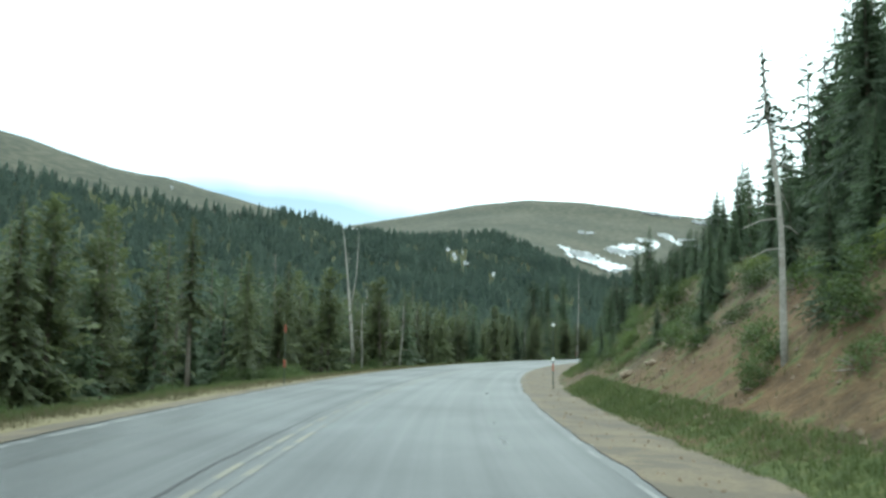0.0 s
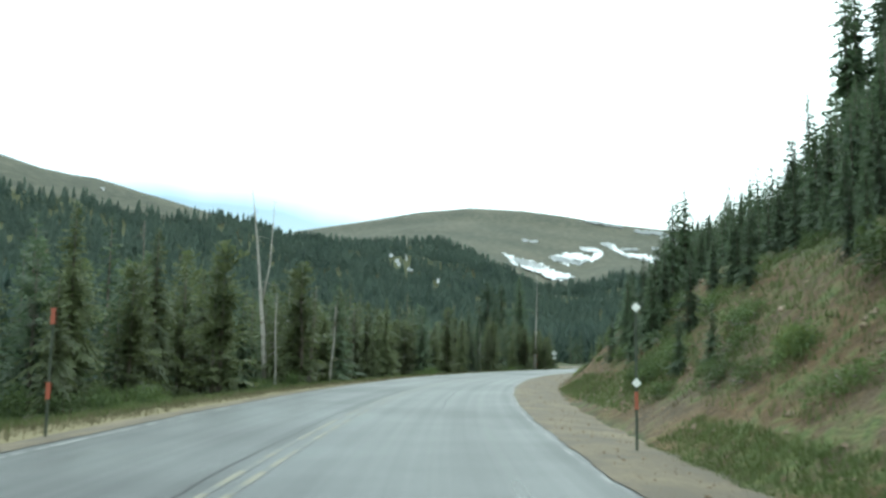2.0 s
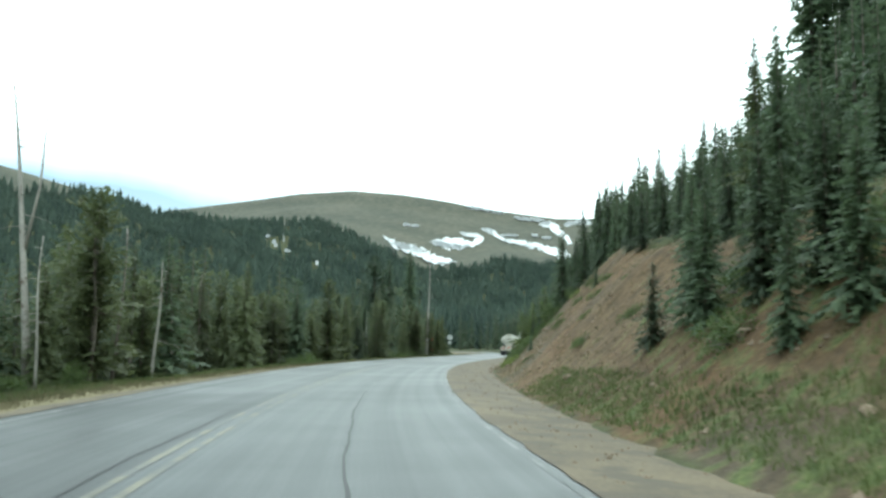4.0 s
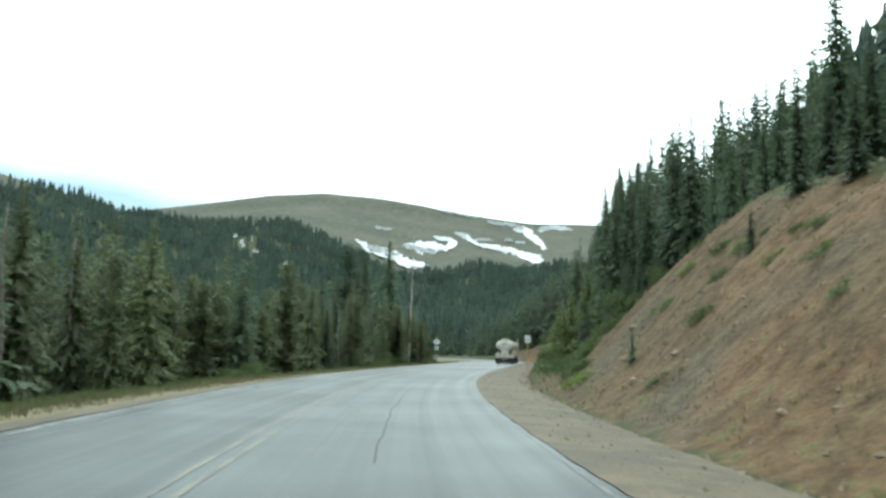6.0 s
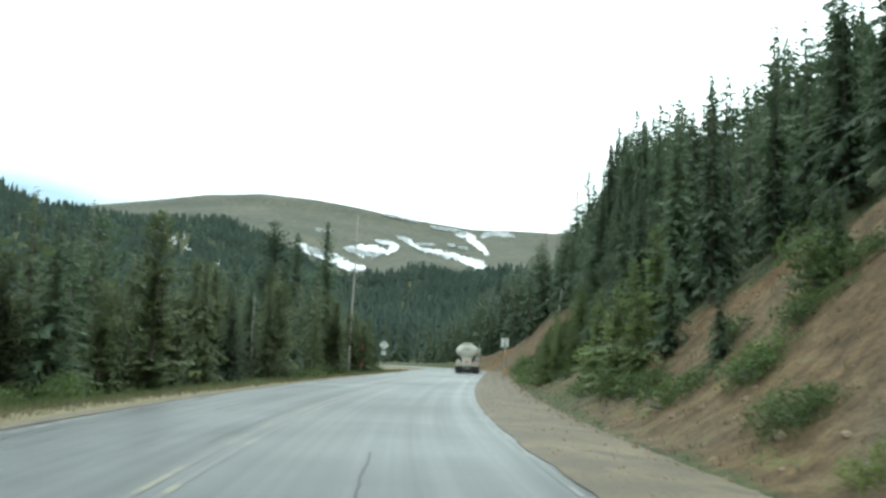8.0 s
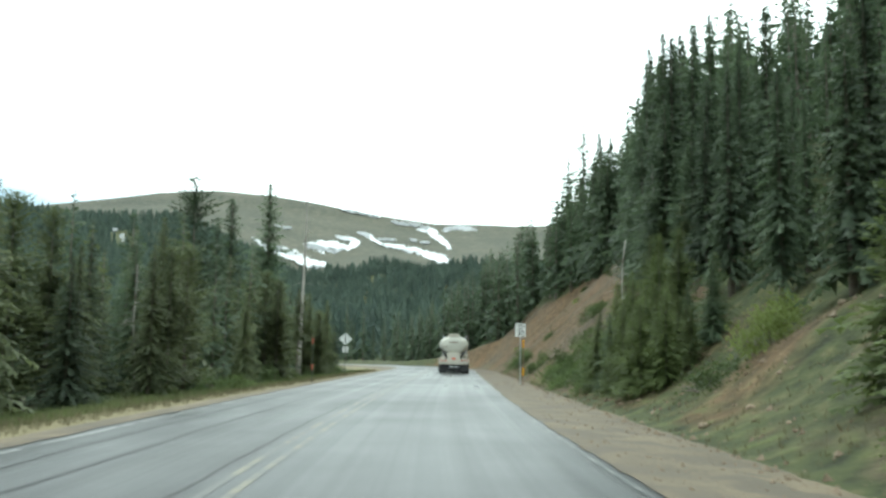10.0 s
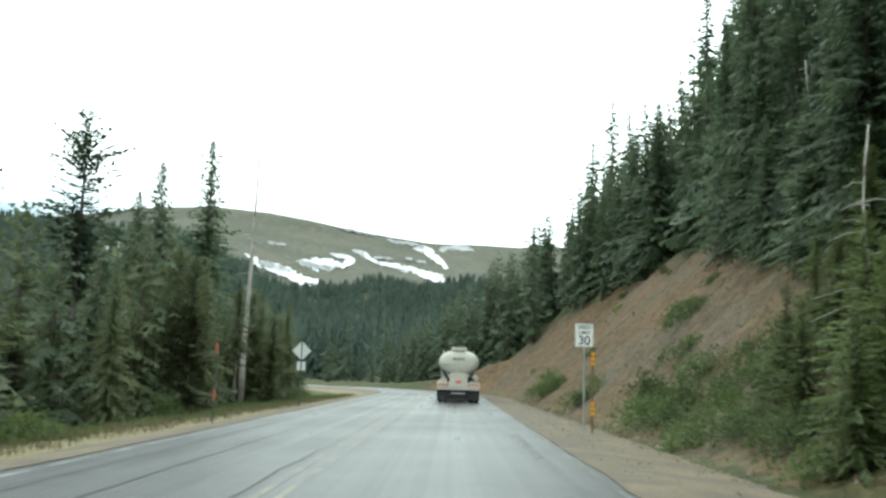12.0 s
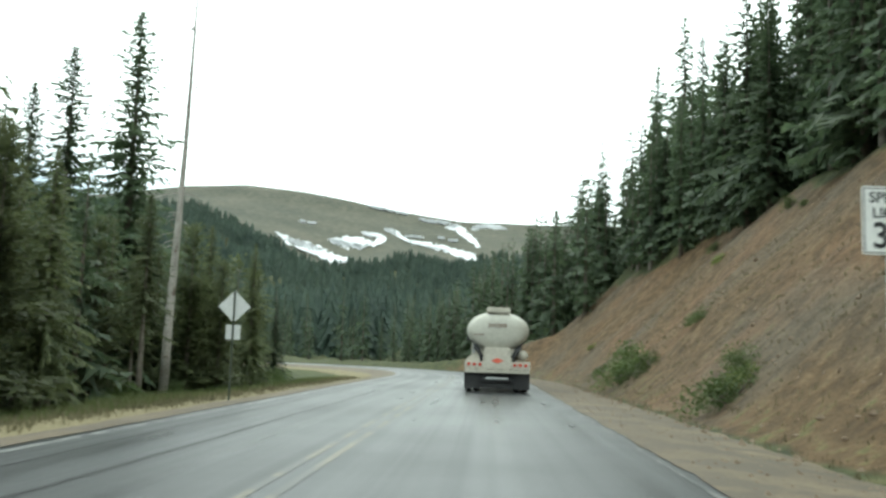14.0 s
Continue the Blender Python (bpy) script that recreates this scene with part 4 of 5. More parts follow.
for name, mat, label in (("trunk", BARK, "trunks of the dense spruce stand"), ("crown", NEEDLES, ""), ("olive", NEEDLES_PALE, "")):
    base, vs, fs = 0, [], []
    for co, tri in stand[name]:
        vs.append(co)
        fs.append(tri + base)
        base += len(co)
    me = mesh_of("spruce_stand", np.concatenate(vs), np.concatenate(fs), mat)
    if name == "trunk":
        trunks = tagged(new("spruce_stand", me), "dense dark spruce stand behind the forest edge", "forest", kind="stuff")
    else:
        tagged(new("crown_mass", me), kind="stuff").parent = trunks


# ---------------------------------------------------------------- woods farther off
def woods(name, places, heights, tiers, sides, label, seed, wide=0.16, broad=(0.45, 0.8)):
    """Many small conifers in one mesh: tiers of ragged skirts round a spire."""
    rng = np.random.default_rng(seed)
    n = len(heights)
    verts, faces = [], []
    step = tiers * sides * 3
    for t in range(tiers):
        u0, u1 = 0.06 + 0.80 * t / tiers, min(0.06 + 0.80 * (t + 1.75) / tiers, 1.0)
        rad = wide * (1 - u0) ** 0.85 + 0.01
        for k in range(sides):
            a = 6.2832 * (k + 0.5 * t) / sides + rng.uniform(-0.5, 0.5, n)
            wdt = 6.2832 / sides * rng.uniform(broad[0], broad[1], n)
            for da, r0, u in ((0, 0.0, u1), (-1, 1, u0), (1, 1, u0)):
                rr = heights * rad * r0 * rng.uniform(0.6, 1.25, n)
                zz = heights * (u + (rng.uniform(-0.035, 0.035, n) if r0 else 0))
                verts.append(np.stack([places[:, 0] + np.cos(a + da * wdt) * rr, places[:, 1] + np.sin(a + da * wdt) * rr, places[:, 2] + zz], -1))
    v = np.stack(verts, 1).reshape(-1, 3)
    f = np.arange(len(v)).reshape(-1, 3)
    # the needle colour carries a painted bluish haze
    return tagged(new(name, mesh_of(name, v, f, NEEDLES_HAZED)), label, "forest", kind="stuff")


def scatter(count, r0, r1, a0, a1, seed):
    rng = np.random.default_rng(seed)
    r, a = np.sqrt(rng.uniform(r0 * r0, r1 * r1, count)), np.radians(rng.uniform(a0, a1, count))
    return r * np.sin(a), r * np.cos(a), rng


rng = np.random.default_rng(31)
s, d = rng.uniform(-45, 330, 6400), rng.uniform(-150, 130, 6400)
x, y = at_road(s, d)[:, :2].T
s, d = to_road(x, y)
keep = ((d < -31) | (d > 40)) & (np.hypot(x, y) < 420)
x, y, s, d = x[keep], y[keep], s[keep], d[keep]
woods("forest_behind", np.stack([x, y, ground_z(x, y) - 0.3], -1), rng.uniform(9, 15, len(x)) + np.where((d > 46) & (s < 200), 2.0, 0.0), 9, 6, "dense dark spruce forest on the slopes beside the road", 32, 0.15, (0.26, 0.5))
x, y, rng = scatter(34000, 300, 1150, -38, 36, 33)
z, az, r = ground_z(x, y), np.degrees(np.arctan2(x, y)), np.hypot(x, y)
keep = (z < tree_line(az) + 6 * wave(x, y, 60, 0.5) + rng.normal(0, 3.5, len(x))) & (rng.random(len(x)) < 0.55 + 0.5 * wave(x, y, 45, 0.8) + 0.25)
keep &= (r < 925) | (az < 2) | (rng.random(len(x)) < 0.12)
lift = np.degrees(np.arctan2(z - 1.4, r))
for a, e in SPOTS:
    keep &= ~((np.abs(az - a) < 0.26) & (lift > e - 0.75) & (lift < e + 0.1))
x, y, z = x[keep], y[keep], z[keep]
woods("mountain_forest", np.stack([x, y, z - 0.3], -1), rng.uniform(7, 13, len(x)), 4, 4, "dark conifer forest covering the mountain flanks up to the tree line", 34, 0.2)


# ---------------------------------------------------------------- shrubs, stones, grass
def shrub_mesh(seed, mat, wide=1.0, high=0.6, leaves=1250):
    rng = random.Random(seed)
    v, f = [], []
    lobes = [(rng.uniform(-0.6, 0.6) * wide, rng.uniform(-0.6, 0.6) * wide, 0.3 + 0.4 * rng.random()) for _ in range(9)]
    for i in range(leaves):
        cx, cy, cr = rng.choice(lobes)
        a, e, q = rng.random() * 6.28, math.asin(rng.random()), 0.6 + 0.45 * rng.random()
        p = (cx + math.cos(a) * math.cos(e) * cr * wide * q, cy + math.sin(a) * math.cos(e) * cr * wide * q, high * (0.1 + math.sin(e) * q * (0.6 + cr)))
        b = len(v)
        for k in range(3):
            v.append((p[0] + rng.uniform(-.058, .058), p[1] + rng.uniform(-.058, .058), p[2] + rng.uniform(-.05, .07)))
        f.append((b, b + 1, b + 2))
    return mesh_of("leaves", v, f, mat)


def stem_mesh(seed):
    rng = random.Random(seed)
    bm = bmesh.new()
    for i in range(8):
        a = rng.random() * 6.28
        pipe(bm, [(0, 0, -0.15), (0.25 * math.cos(a), 0.25 * math.sin(a), 0.12), (0.6 * math.cos(a), 0.6 * math.sin(a), 0.3)], 0.025, 5, 0.008)
    me = bpy.data.meshes.new("woody_base")
    bm.to_mesh(me)
    bm.free()
    me.materials.append(BARK)
    return me


SHRUBS = [shrub_mesh(41, SHRUB), shrub_mesh(42, SHRUB, 1.1, 0.5), shrub_mesh(43, SHRUB, 0.9, 0.8), shrub_mesh(44, SHRUB_PALE, 1.0, 0.55)]
STEMS = stem_mesh(45)


def shrub(place, kind, size, turn, flat=1.0, long=1.0, verge=False):
    ob = tagged(new("shrub"), "low light green shrub on the earth bank" if kind == 3 else "low spreading green juniper shrub on the earth bank", "shrub", "shrubs on the bank") if not verge else tagged(new("shrub"), "leafy green shrub at the edge of the spruce forest", "shrub", "shrubs along the forest edge")
    new("leaves", SHRUBS[kind]).parent = ob
    new("woody_base", STEMS).parent = ob
    # it hugs the slope
    e = 0.5
    zs = ground_z(np.array([place.x + e, place.x - e, place.x, place.x]), np.array([place.y, place.y, place.y + e, place.y - e]))
    up = Vector((zs[1] - zs[0], zs[3] - zs[2], 2 * e)).normalized() * 0.75 + Vector((0, 0, 0.25))
    lean = Vector((0, 0, 1)).rotation_difference(up)
    ob.matrix_basis = Matrix.LocRotScale(place - Vector((0, 0, 0.10 * size)), lean @ Euler((0, 0, turn)).to_quaternion(), Vector((size * long, size, size * flat)))


rng = random.Random(51)
for i in range(60):
    s = rng.uniform(4, 225)
    d = 8.4 + 13 * rng.random() ** 1.2
    shrub(ground_at(s, d), rng.choice((0, 0, 1, 1, 2, 2, 3)), rng.uniform(0.3, 0.85), rng.random() * 6.28, rng.uniform(0.8, 1.2))
low_shrubs_a = [
    (16.6, 7.9, 2, 0.6), (17.5, 8.5, 0, 0.65), (24, 8.8, 0, 0.7), (33, 8.3, 1, 0.6), (36, 8.8, 0, 0.7), (41.9, 7.7, 0, 0.6), (45.6, 8.2, 0, 0.65), (46.5, 7.9, 2, 0.75),
    (49, 8.4, 1, 0.8), (95.5, 8.3, 3, 0.62), (99.8, 8.6, 1, 0.8), (103.6, 9.5, 0, 0.9), (104.0, 10.5, 0, 0.8), (107.9, 8.7, 1, 1.0), (110.5, 9.0, 0, 0.9), (146, 8.5, 1, 1.0),
    (148.5, 8.6, 0, 1.1), (150.5, 9.0, 1, 1.0), (151, 10.4, 0, 1.1), (152, 8.6, 0, 1.1), (153, 9.6, 2, 1.0),
]
low_shrubs_b = [
    (153.5, 10.8, 1, 1.2), (154, 8.3, 1, 1.1), (155, 9.0, 0, 0.9), (156, 9.6, 0, 1.2), (157, 11, 1, 1.1), (157.2, 8.5, 0, 1.0), (158.5, 9.2, 2, 1.0), (159.5, 8.4, 1, 1.1),
    (160.5, 10.2, 0, 1.1), (161.0, 8.6, 0, 1.3), (162.5, 9.2, 2, 1.3), (164, 9.4, 0, 0.9), (166.0, 10.8, 1, 1.0), (170.0, 11.9, 1, 1.2), (171.5, 12.4, 0, 1.0), (173, 12.8, 1, 0.9),
    (175.7, 8.5, 0, 1.2), (178, 9.5, 2, 0.8), (192.0, 9.0, 0, 1.1), (194.2, 8.7, 0, 1.5), (196.0, 9.4, 2, 1.4),
]
for (s, d, kind, size) in low_shrubs_a + low_shrubs_b:
    shrub(ground_at(s, d), kind, size, s * 1.7)
# small green plants scattered on the bare cut
for s, d in [(100.4, 13.6), (95.5, 12.0), (94.0, 10.8), (103.0, 11.0), (87.5, 10.2), (90.5, 13.2), (79.0, 10.4), (73.5, 9.4), (69.5, 10.2), (85.0, 8.5), (86.0, 11.8), (90.0, 11.6), (93.5, 12.6), (87.0, 12.7), (84.2, 12.2), (91.5, 12.9), (82.0, 11.2), (78.5, 12.0)]:
    shrub(ground_at(s, d), (0, 1, 3)[int(s) % 3], 0.36 + 0.14 * math.sin(s * 3.1), s, 0.9, 1.3)
# flat junipers that creep along the slope
creeping_junipers_a = [
    (13.5, 8.4, 1, 0.6, 1.4, 0.9), (15.0, 9.2, 2, 0.8, 1.3, 1.2), (17.2, 10.1, 0, 0.9, 1.3, 1.1), (19.5, 8.9, 0, 0.7, 1.4, 0.9), (21.3, 10.4, 1, 0.9, 1.4, 1.0), (23.0, 9.4, 1, 0.7, 1.5, 0.8), (25.5, 10.8, 0, 0.9, 1.4, 1.0), (27.7, 9.0, 2, 0.7, 1.4, 0.9),
    (28.4, 9.8, 0, 0.9, 1.4, 1.0), (30.4, 9.2, 1, 0.85, 1.5, 0.9), (31.3, 8.7, 0, 0.7, 1.6, 0.8), (33.1, 9.8, 1, 0.9, 1.4, 0.9), (35.5, 10.4, 2, 0.9, 1.4, 1.0), (37.2, 8.2, 1, 0.6, 1.4, 0.9),
]
creeping_junipers_b = [
    (38.8, 8.2, 0, 0.65, 1.5, 0.9), (40.2, 8.9, 1, 0.75, 1.4, 0.9), (41.5, 9.6, 0, 0.8, 1.5, 0.9), (44.0, 8.5, 2, 0.7, 1.4, 1.0), (45.2, 8.8, 2, 0.7, 1.3, 1.0), (46.2, 8.3, 0, 0.7, 1.5, 1.1), (48.3, 10.6, 0, 0.9, 1.5, 0.9), (51.2, 9.6, 1, 0.9, 1.5, 1.0),
    (54.0, 10.8, 0, 0.9, 1.4, 0.9), (56.8, 9.0, 0, 0.8, 1.5, 1.0), (59.5, 10.2, 1, 0.9, 1.4, 1.0), (96.3, 8.1, 3, 0.6, 1.2, 1.0), (100.0, 8.7, 0, 0.75, 1.7, 0.9), (103.8, 9.5, 0, 0.85, 1.8, 0.8),
]
creeping_junipers_c = [
    (104.1, 10.8, 1, 0.7, 1.6, 0.7), (104.9, 11.4, 2, 1.1, 1.4, 1.3), (107.6, 9.3, 1, 0.8, 1.5, 0.9), (108.5, 10.6, 0, 0.8, 1.4, 0.9), (112.5, 9.2, 0, 0.9, 1.5, 1.1), (115.0, 9.0, 2, 1.0, 1.3, 1.1), (118.5, 9.0, 0, 1.0, 1.4, 1.1), (133.3, 10.9, 3, 0.95, 1.0, 1.7),
    (133.7, 9.3, 1, 1.1, 1.4, 1.0), (134.2, 11.6, 3, 0.8, 1.0, 1.8),
]
for (s, d, kind, size, long, flat) in creeping_junipers_a + creeping_junipers_b + creeping_junipers_c:
    shrub(ground_at(s, d), kind, size, 1.45 - 0.2 * math.sin(s), flat, long)
for s, d, h, kind in [(40.8, 8.5, 1.6, "broad"), (104.9, 11.6, 2.0, "broad"), (45.5, 10.8, 2.2, "full"), (50.0, 11.6, 2.4, "broad"), (38.5, 10.8, 1.8, "full"), (33.5, 11.2, 1.9, "broad"), (29.5, 10.6, 2.2, "full"), (22.5, 10.6, 2.6, "full"), (18.4, 11.0, 3.6, "full"), (15.8, 10.6, 3.4, "broad"), (141.5, 9.4, 3.6, "young"), (143.2, 9.0, 3.4, "young"), (144.8, 9.6, 4.0, "young"), (146.4, 9.2, 3.4, "young"), (148.0, 9.6, 3.8, "young"), (149.6, 9.0, 2.8, "young"), (151.5, 9.4, 2.8, "young"), (145.6, 10.8, 4.6, "young"), (142.4, 10.8, 4.6, "young"),
                      (140.5, 8.9, 3.0, "young"), (138.6, 9.3, 3.2, "young"), (142.2, 8.8, 2.8, "young"), (151.5, 10.6, 3.0, "young"), (153.0, 12.0, 3.8, "young"), (150.0, 11.8, 3.2, "young"), (154.6, 11.3, 2.6, "young"), (152.0, 13.4, 4.5, "pale"), (155.5, 13.2, 4.2, "young"),
                      (26.0, 13.8, 6.8, "full"), (28.5, 14.8, 7.8, "full"), (31.0, 16.0, 8.6, "slim"), (24.0, 13.4, 7.6, "broad"), (22.5, 12.6, 7.2, "full")]:
    spruce(ground_at(s, d), h, kind, s * 1.7, "young spruces on the earth bank")
for i in range(30):
    shrub(ground_at(rng.uniform(4, 200), -(8.2 + 2.5 * rng.random())), rng.choice((0, 1, 2)), rng.uniform(0.6, 1.3), rng.random() * 6.28, 1.2, verge=True)


def stone_mesh(seed):
    rng = random.Random(seed)
    bm = bmesh.new()
    bmesh.ops.create_icosphere(bm, subdivisions=2, radius=0.5)
    for vv in bm.verts:
        q = vv.co
        k = 1 + 0.35 * noise.noise(q * 2.2 + Vector((seed, 0, 0))) + 0.12 * rng.uniform(-1, 1)
        vv.co = Vector((q.x * k * 1.2, q.y * k, q.z * k * 0.75))
    me = bpy.data.meshes.new("rock")
    bm.to_mesh(me)
    bm.free()
    me.materials.append(ROCK)
    return me


STONES = [stone_mesh(i) for i in range(5)]
for i in range(130):
    s, d = rng.uniform(2, 215), 7.9 + 11 * rng.random() ** 2
    size = 0.10 + 0.22 * rng.random() ** 3
    ob = tagged(new("rock", STONES[i % 5]), "weathered reddish grey stone on the earth bank", "rock", "stones on the bank")
    ob.matrix_basis = Matrix.LocRotScale(ground_at(s, d) + Vector((0, 0, 0.12 * size)), Euler((rng.uniform(-.4, .4), rng.uniform(-.4, .4), rng.random() * 6.28)), Vector((size, size, size)))


for s, d, size in ((28.9, 7.6, 0.44), (44.0, 7.3, 0.20), (96.5, 10.2, 0.30), (93.0, 9.2, 0.26), (139.0, 8.0, 0.34), (140.2, 8.3, 0.26), (138.2, 8.6, 0.30)):
    ob = tagged(new("rock", STONES[int(s * 10) % 5]), "tan boulder half sunk in the foot of the bank", "rock", "stones on the bank")
    ob.matrix_basis = Matrix.LocRotScale(ground_at(s, d) + Vector((0, 0, 0.12 * size)), Euler((0.2, 0.1, s)), Vector((size, size, size)))


def tufts(name, count, d0, d1, tall, label, seed, mat, s0=-4, s1=210, wide=0.014):
    """Grass blades as one mesh."""
    g = np.random.default_rng(seed)
    s, d = g.uniform(s0, s1, count), g.uniform(d0, d1, count)
    p = at_road(s, d)
    s2, d2 = to_road(p[:, 0], p[:, 1])
    p[:, 2] = land(s2, d2, p[:, 0], p[:, 1])
    v, f = [], []
    for k in range(5):
        a, h = g.uniform(0, 6.28, count), tall * g.uniform(0.5, 1.25, count)
        off = g.normal(0, 0.10, (count, 2))
        bx, by = p[:, 0] + off[:, 0], p[:, 1] + off[:, 1]
        w = wide
        v.append(np.stack([np.stack([bx - w * np.sin(a), by + w * np.cos(a), p[:, 2] - 0.03], -1), np.stack([bx + w * np.sin(a), by - w * np.cos(a), p[:, 2] - 0.03], -1),
                           np.stack([bx + 0.5 * h * np.cos(a), by + 0.5 * h * np.sin(a), p[:, 2] + h], -1)], 1))
    v = np.concatenate(v).reshape(-1, 3)
    return tagged(new(name, mesh_of(name, v, np.arange(len(v)).reshape(-1, 3), mat)), label, "grass", kind="stuff")


def pebbles(name, count, label, seed, d0=6.8, wide=11.0, power=1.6, small=0.025):
    """Small loose stones on the bank as one mesh of little tetrahedra."""
    g = np.random.default_rng(seed)
    s, d = g.uniform(0, 215, count), d0 + wide * g.random(count) ** power
    p = at_road(s, d)
    s2, d2 = to_road(p[:, 0], p[:, 1])
    p[:, 2] = np.maximum(land(s2, d2, p[:, 0], p[:, 1]), np.where(d < 8, 0.012 - 0.262 * np.clip((d - 4.52) / 3.48, 0, 1) ** 1.4, -9))
    size = small + 3.6 * small * g.random(count) ** 4
    corner = np.array([(1, 0, 0), (-0.5, 0.85, 0), (-0.5, -0.85, 0), (0.1, 0.1, 0.9), (0, 0, -0.6)])
    a = g.uniform(0, 6.28, count)
    turned = np.stack([corner[:, 0] * np.cos(a)[:, None] - corner[:, 1] * np.sin(a)[:, None], corner[:, 0] * np.sin(a)[:, None] + corner[:, 1] * np.cos(a)[:, None], np.broadcast_to(corner[:, 2], (count, 5))], -1)
    v = p[:, None] + turned * size[:, None, None] * g.uniform(0.7, 1.3, (count, 5, 1))
    f = np.array([(0, 1, 3), (1, 2, 3), (2, 0, 3), (1, 0, 4), (2, 1, 4), (0, 2, 4)])
    f = (f[None] + 5 * np.arange(count)[:, None, None]).reshape(-1, 3)
    return tagged(new(name, mesh_of(name, v.reshape(-1, 3), f, ROCK)), label, "stones", kind="stuff")


pebbles("loose_stones", 6000, "small loose stones scattered on the earth bank", 65)
pebbles("shoulder_stones", 5000, "small stones lying on the gravel shoulder", 67, 4.75, 2.4, 1.0, 0.010)
tufts("verge_grass", 16000, -9.5, -5.9, 0.13, "straw-coloured dry grass along the road verge", 61, GRASS)
tufts("verge_green", 7000, -10.5, -6.6, 0.24, "green grass between the verge and the forest", 64, DITCH)
tufts("bank_grass", 9000, 7.2, 15.5, 0.11, "thin green and dry grass on the earth bank", 62, GRASS)
tufts("ditch_grass", 9000, 6.05, 7.3, 0.08, "green grass along the foot of the bank", 63, DITCH, -4, 37)
tufts("ditch_grass", 2600, 6.9, 8.4, 0.09, "green grass and herbs at the foot of the bank", 68, DITCH, 43, 72)
tufts("bank_green", 2600, 7.6, 12.5, 0.14, "green grass and herbs on the earth bank", 66, DITCH, 32, 52)


# ---------------------------------------------------------------- signs and markers
def on_ground(ob, x, y, turn_deg):
    p = plan_at(x, y)
    ob.matrix_basis = Matrix.LocRotScale(p, Euler((0, 0, radians(turn_deg))), None)
    return ob


def lettering(name, text, size, at, mat, parent):
    """Upright raised letters that face -y, centred at a place."""
    cu = bpy.data.curves.new(name, "FONT")
    cu.body, cu.size, cu.align_x, cu.align_y, cu.extrude, cu.offset = text, size, "CENTER", "CENTER", 0.0015, size * 0.018
    tmp = bpy.data.objects.new(name, cu)
    scene.collection.objects.link(tmp)
    me = bpy.data.meshes.new_from_object(tmp.evaluated_get(bpy.context.evaluated_depsgraph_get()))
    bpy.data.objects.remove(tmp)
    me.transform(Matrix.Translation(at) @ Matrix.Rotation(radians(90), 4, "X"))
    me.materials.clear()
    me.materials.append(mat)
    ob = new(name, me)
    ob.parent = parent
    return ob


def plate(bm, pts, y0, y1):
    """A flat plate from an outline in x and z."""
    a = [bm.verts.new((x, y0, z)) for x, z in pts]
    b = [bm.verts.new((x, y1, z)) for x, z in pts]
    bm.faces.new(a)
    bm.faces.new(b[::-1])
    for k in range(len(pts)):
        bm.faces.new((a[k], b[k], b[(k + 1) % len(pts)], a[(k + 1) % len(pts)]))
    bmesh.ops.recalc_face_normals(bm, faces=bm.faces)
    return bm


def rounded(w, h, cx, cz, r, n=4):
    out = []
    for sx, sz, a0 in ((1, 1, 0), (-1, 1, 90), (-1, -1, 180), (1, -1, 270)):
        for k in range(n + 1):
            a = radians(a0 + 90 * k / n)
            out.append((cx + sx * (w / 2 - r) + r * math.cos(a), cz + sz * (h / 2 - r) + r * math.sin(a)))
    return out


def speed_sign(z):
    ob = tagged(new("speed_limit_sign"), "white speed limit 30 sign on a grey steel post", "road sign")
    bm = bmesh.new()
    box(bm, (0, 0.03, (z + 0.35) / 2 - 0.15), (0.06, 0.035, z + 0.65), 0.006)
    part("post", bm, STEEL, ob)
    part("sign_plate", plate(bmesh.new(), rounded(0.61, 0.76, 0, z, 0.04), -0.002, 0.004), BARE_ALU, ob)
    face = part("sign_face", plate(bmesh.new(), rounded(0.605, 0.755, 0, z, 0.038), -0.005, -0.0025), WHITE_SIGN, ob)
    for dz, dx, w, h in ((0.355, 0, 0.56, 0.012), (-0.355, 0, 0.56, 0.012), (0, -0.282, 0.012, 0.70), (0, 0.282, 0.012, 0.70)):
        part("border", box(bmesh.new(), (dx, -0.006, z + dz), (w, 0.002, h)), BLACK_SIGN, face)
    lettering("word", "SPEED", 0.165, (0, -0.007, z + 0.25), BLACK_SIGN, face)
    lettering("word", "LIMIT", 0.165, (0, -0.007, z + 0.08), BLACK_SIGN, face)
    lettering("number", "30", 0.40, (0, -0.007, z - 0.18), BLACK_SIGN, face)
    for dz in (0.3, -0.3):
        part("bolt", rod(bmesh.new(), (0, -0.005, z + dz), (0, -0.012, z + dz), 0.012, seg=8), STEEL, ob)
    return ob


def disc(bm, x, y, z, r, thick=0.02):
    return rod(bm, (x, y, z), (x, y - thick, z), r, seg=14)


def reflector_post(top):
    ob = tagged(new("object_marker"), "brown marker post with two stacks of amber round reflectors", "marker post")
    part("post", box(bmesh.new(), (0, 0, (top - 0.2) / 2), (0.05, 0.05, top + 0.2), 0.006), BROWN_POST, ob)
    for z0 in (top - 0.08, top - 1.60):
        back = part("backing_plate", box(bmesh.new(), (0, -0.028, z0 - 0.15), (0.10, 0.005, 0.46), 0.0), BROWN_POST, ob)
        for k in range(3):
            part("reflector", disc(bmesh.new(), 0, -0.032, z0 - 0.15 * k, 0.064), AMBER, back, "amber round reflector")
    return ob


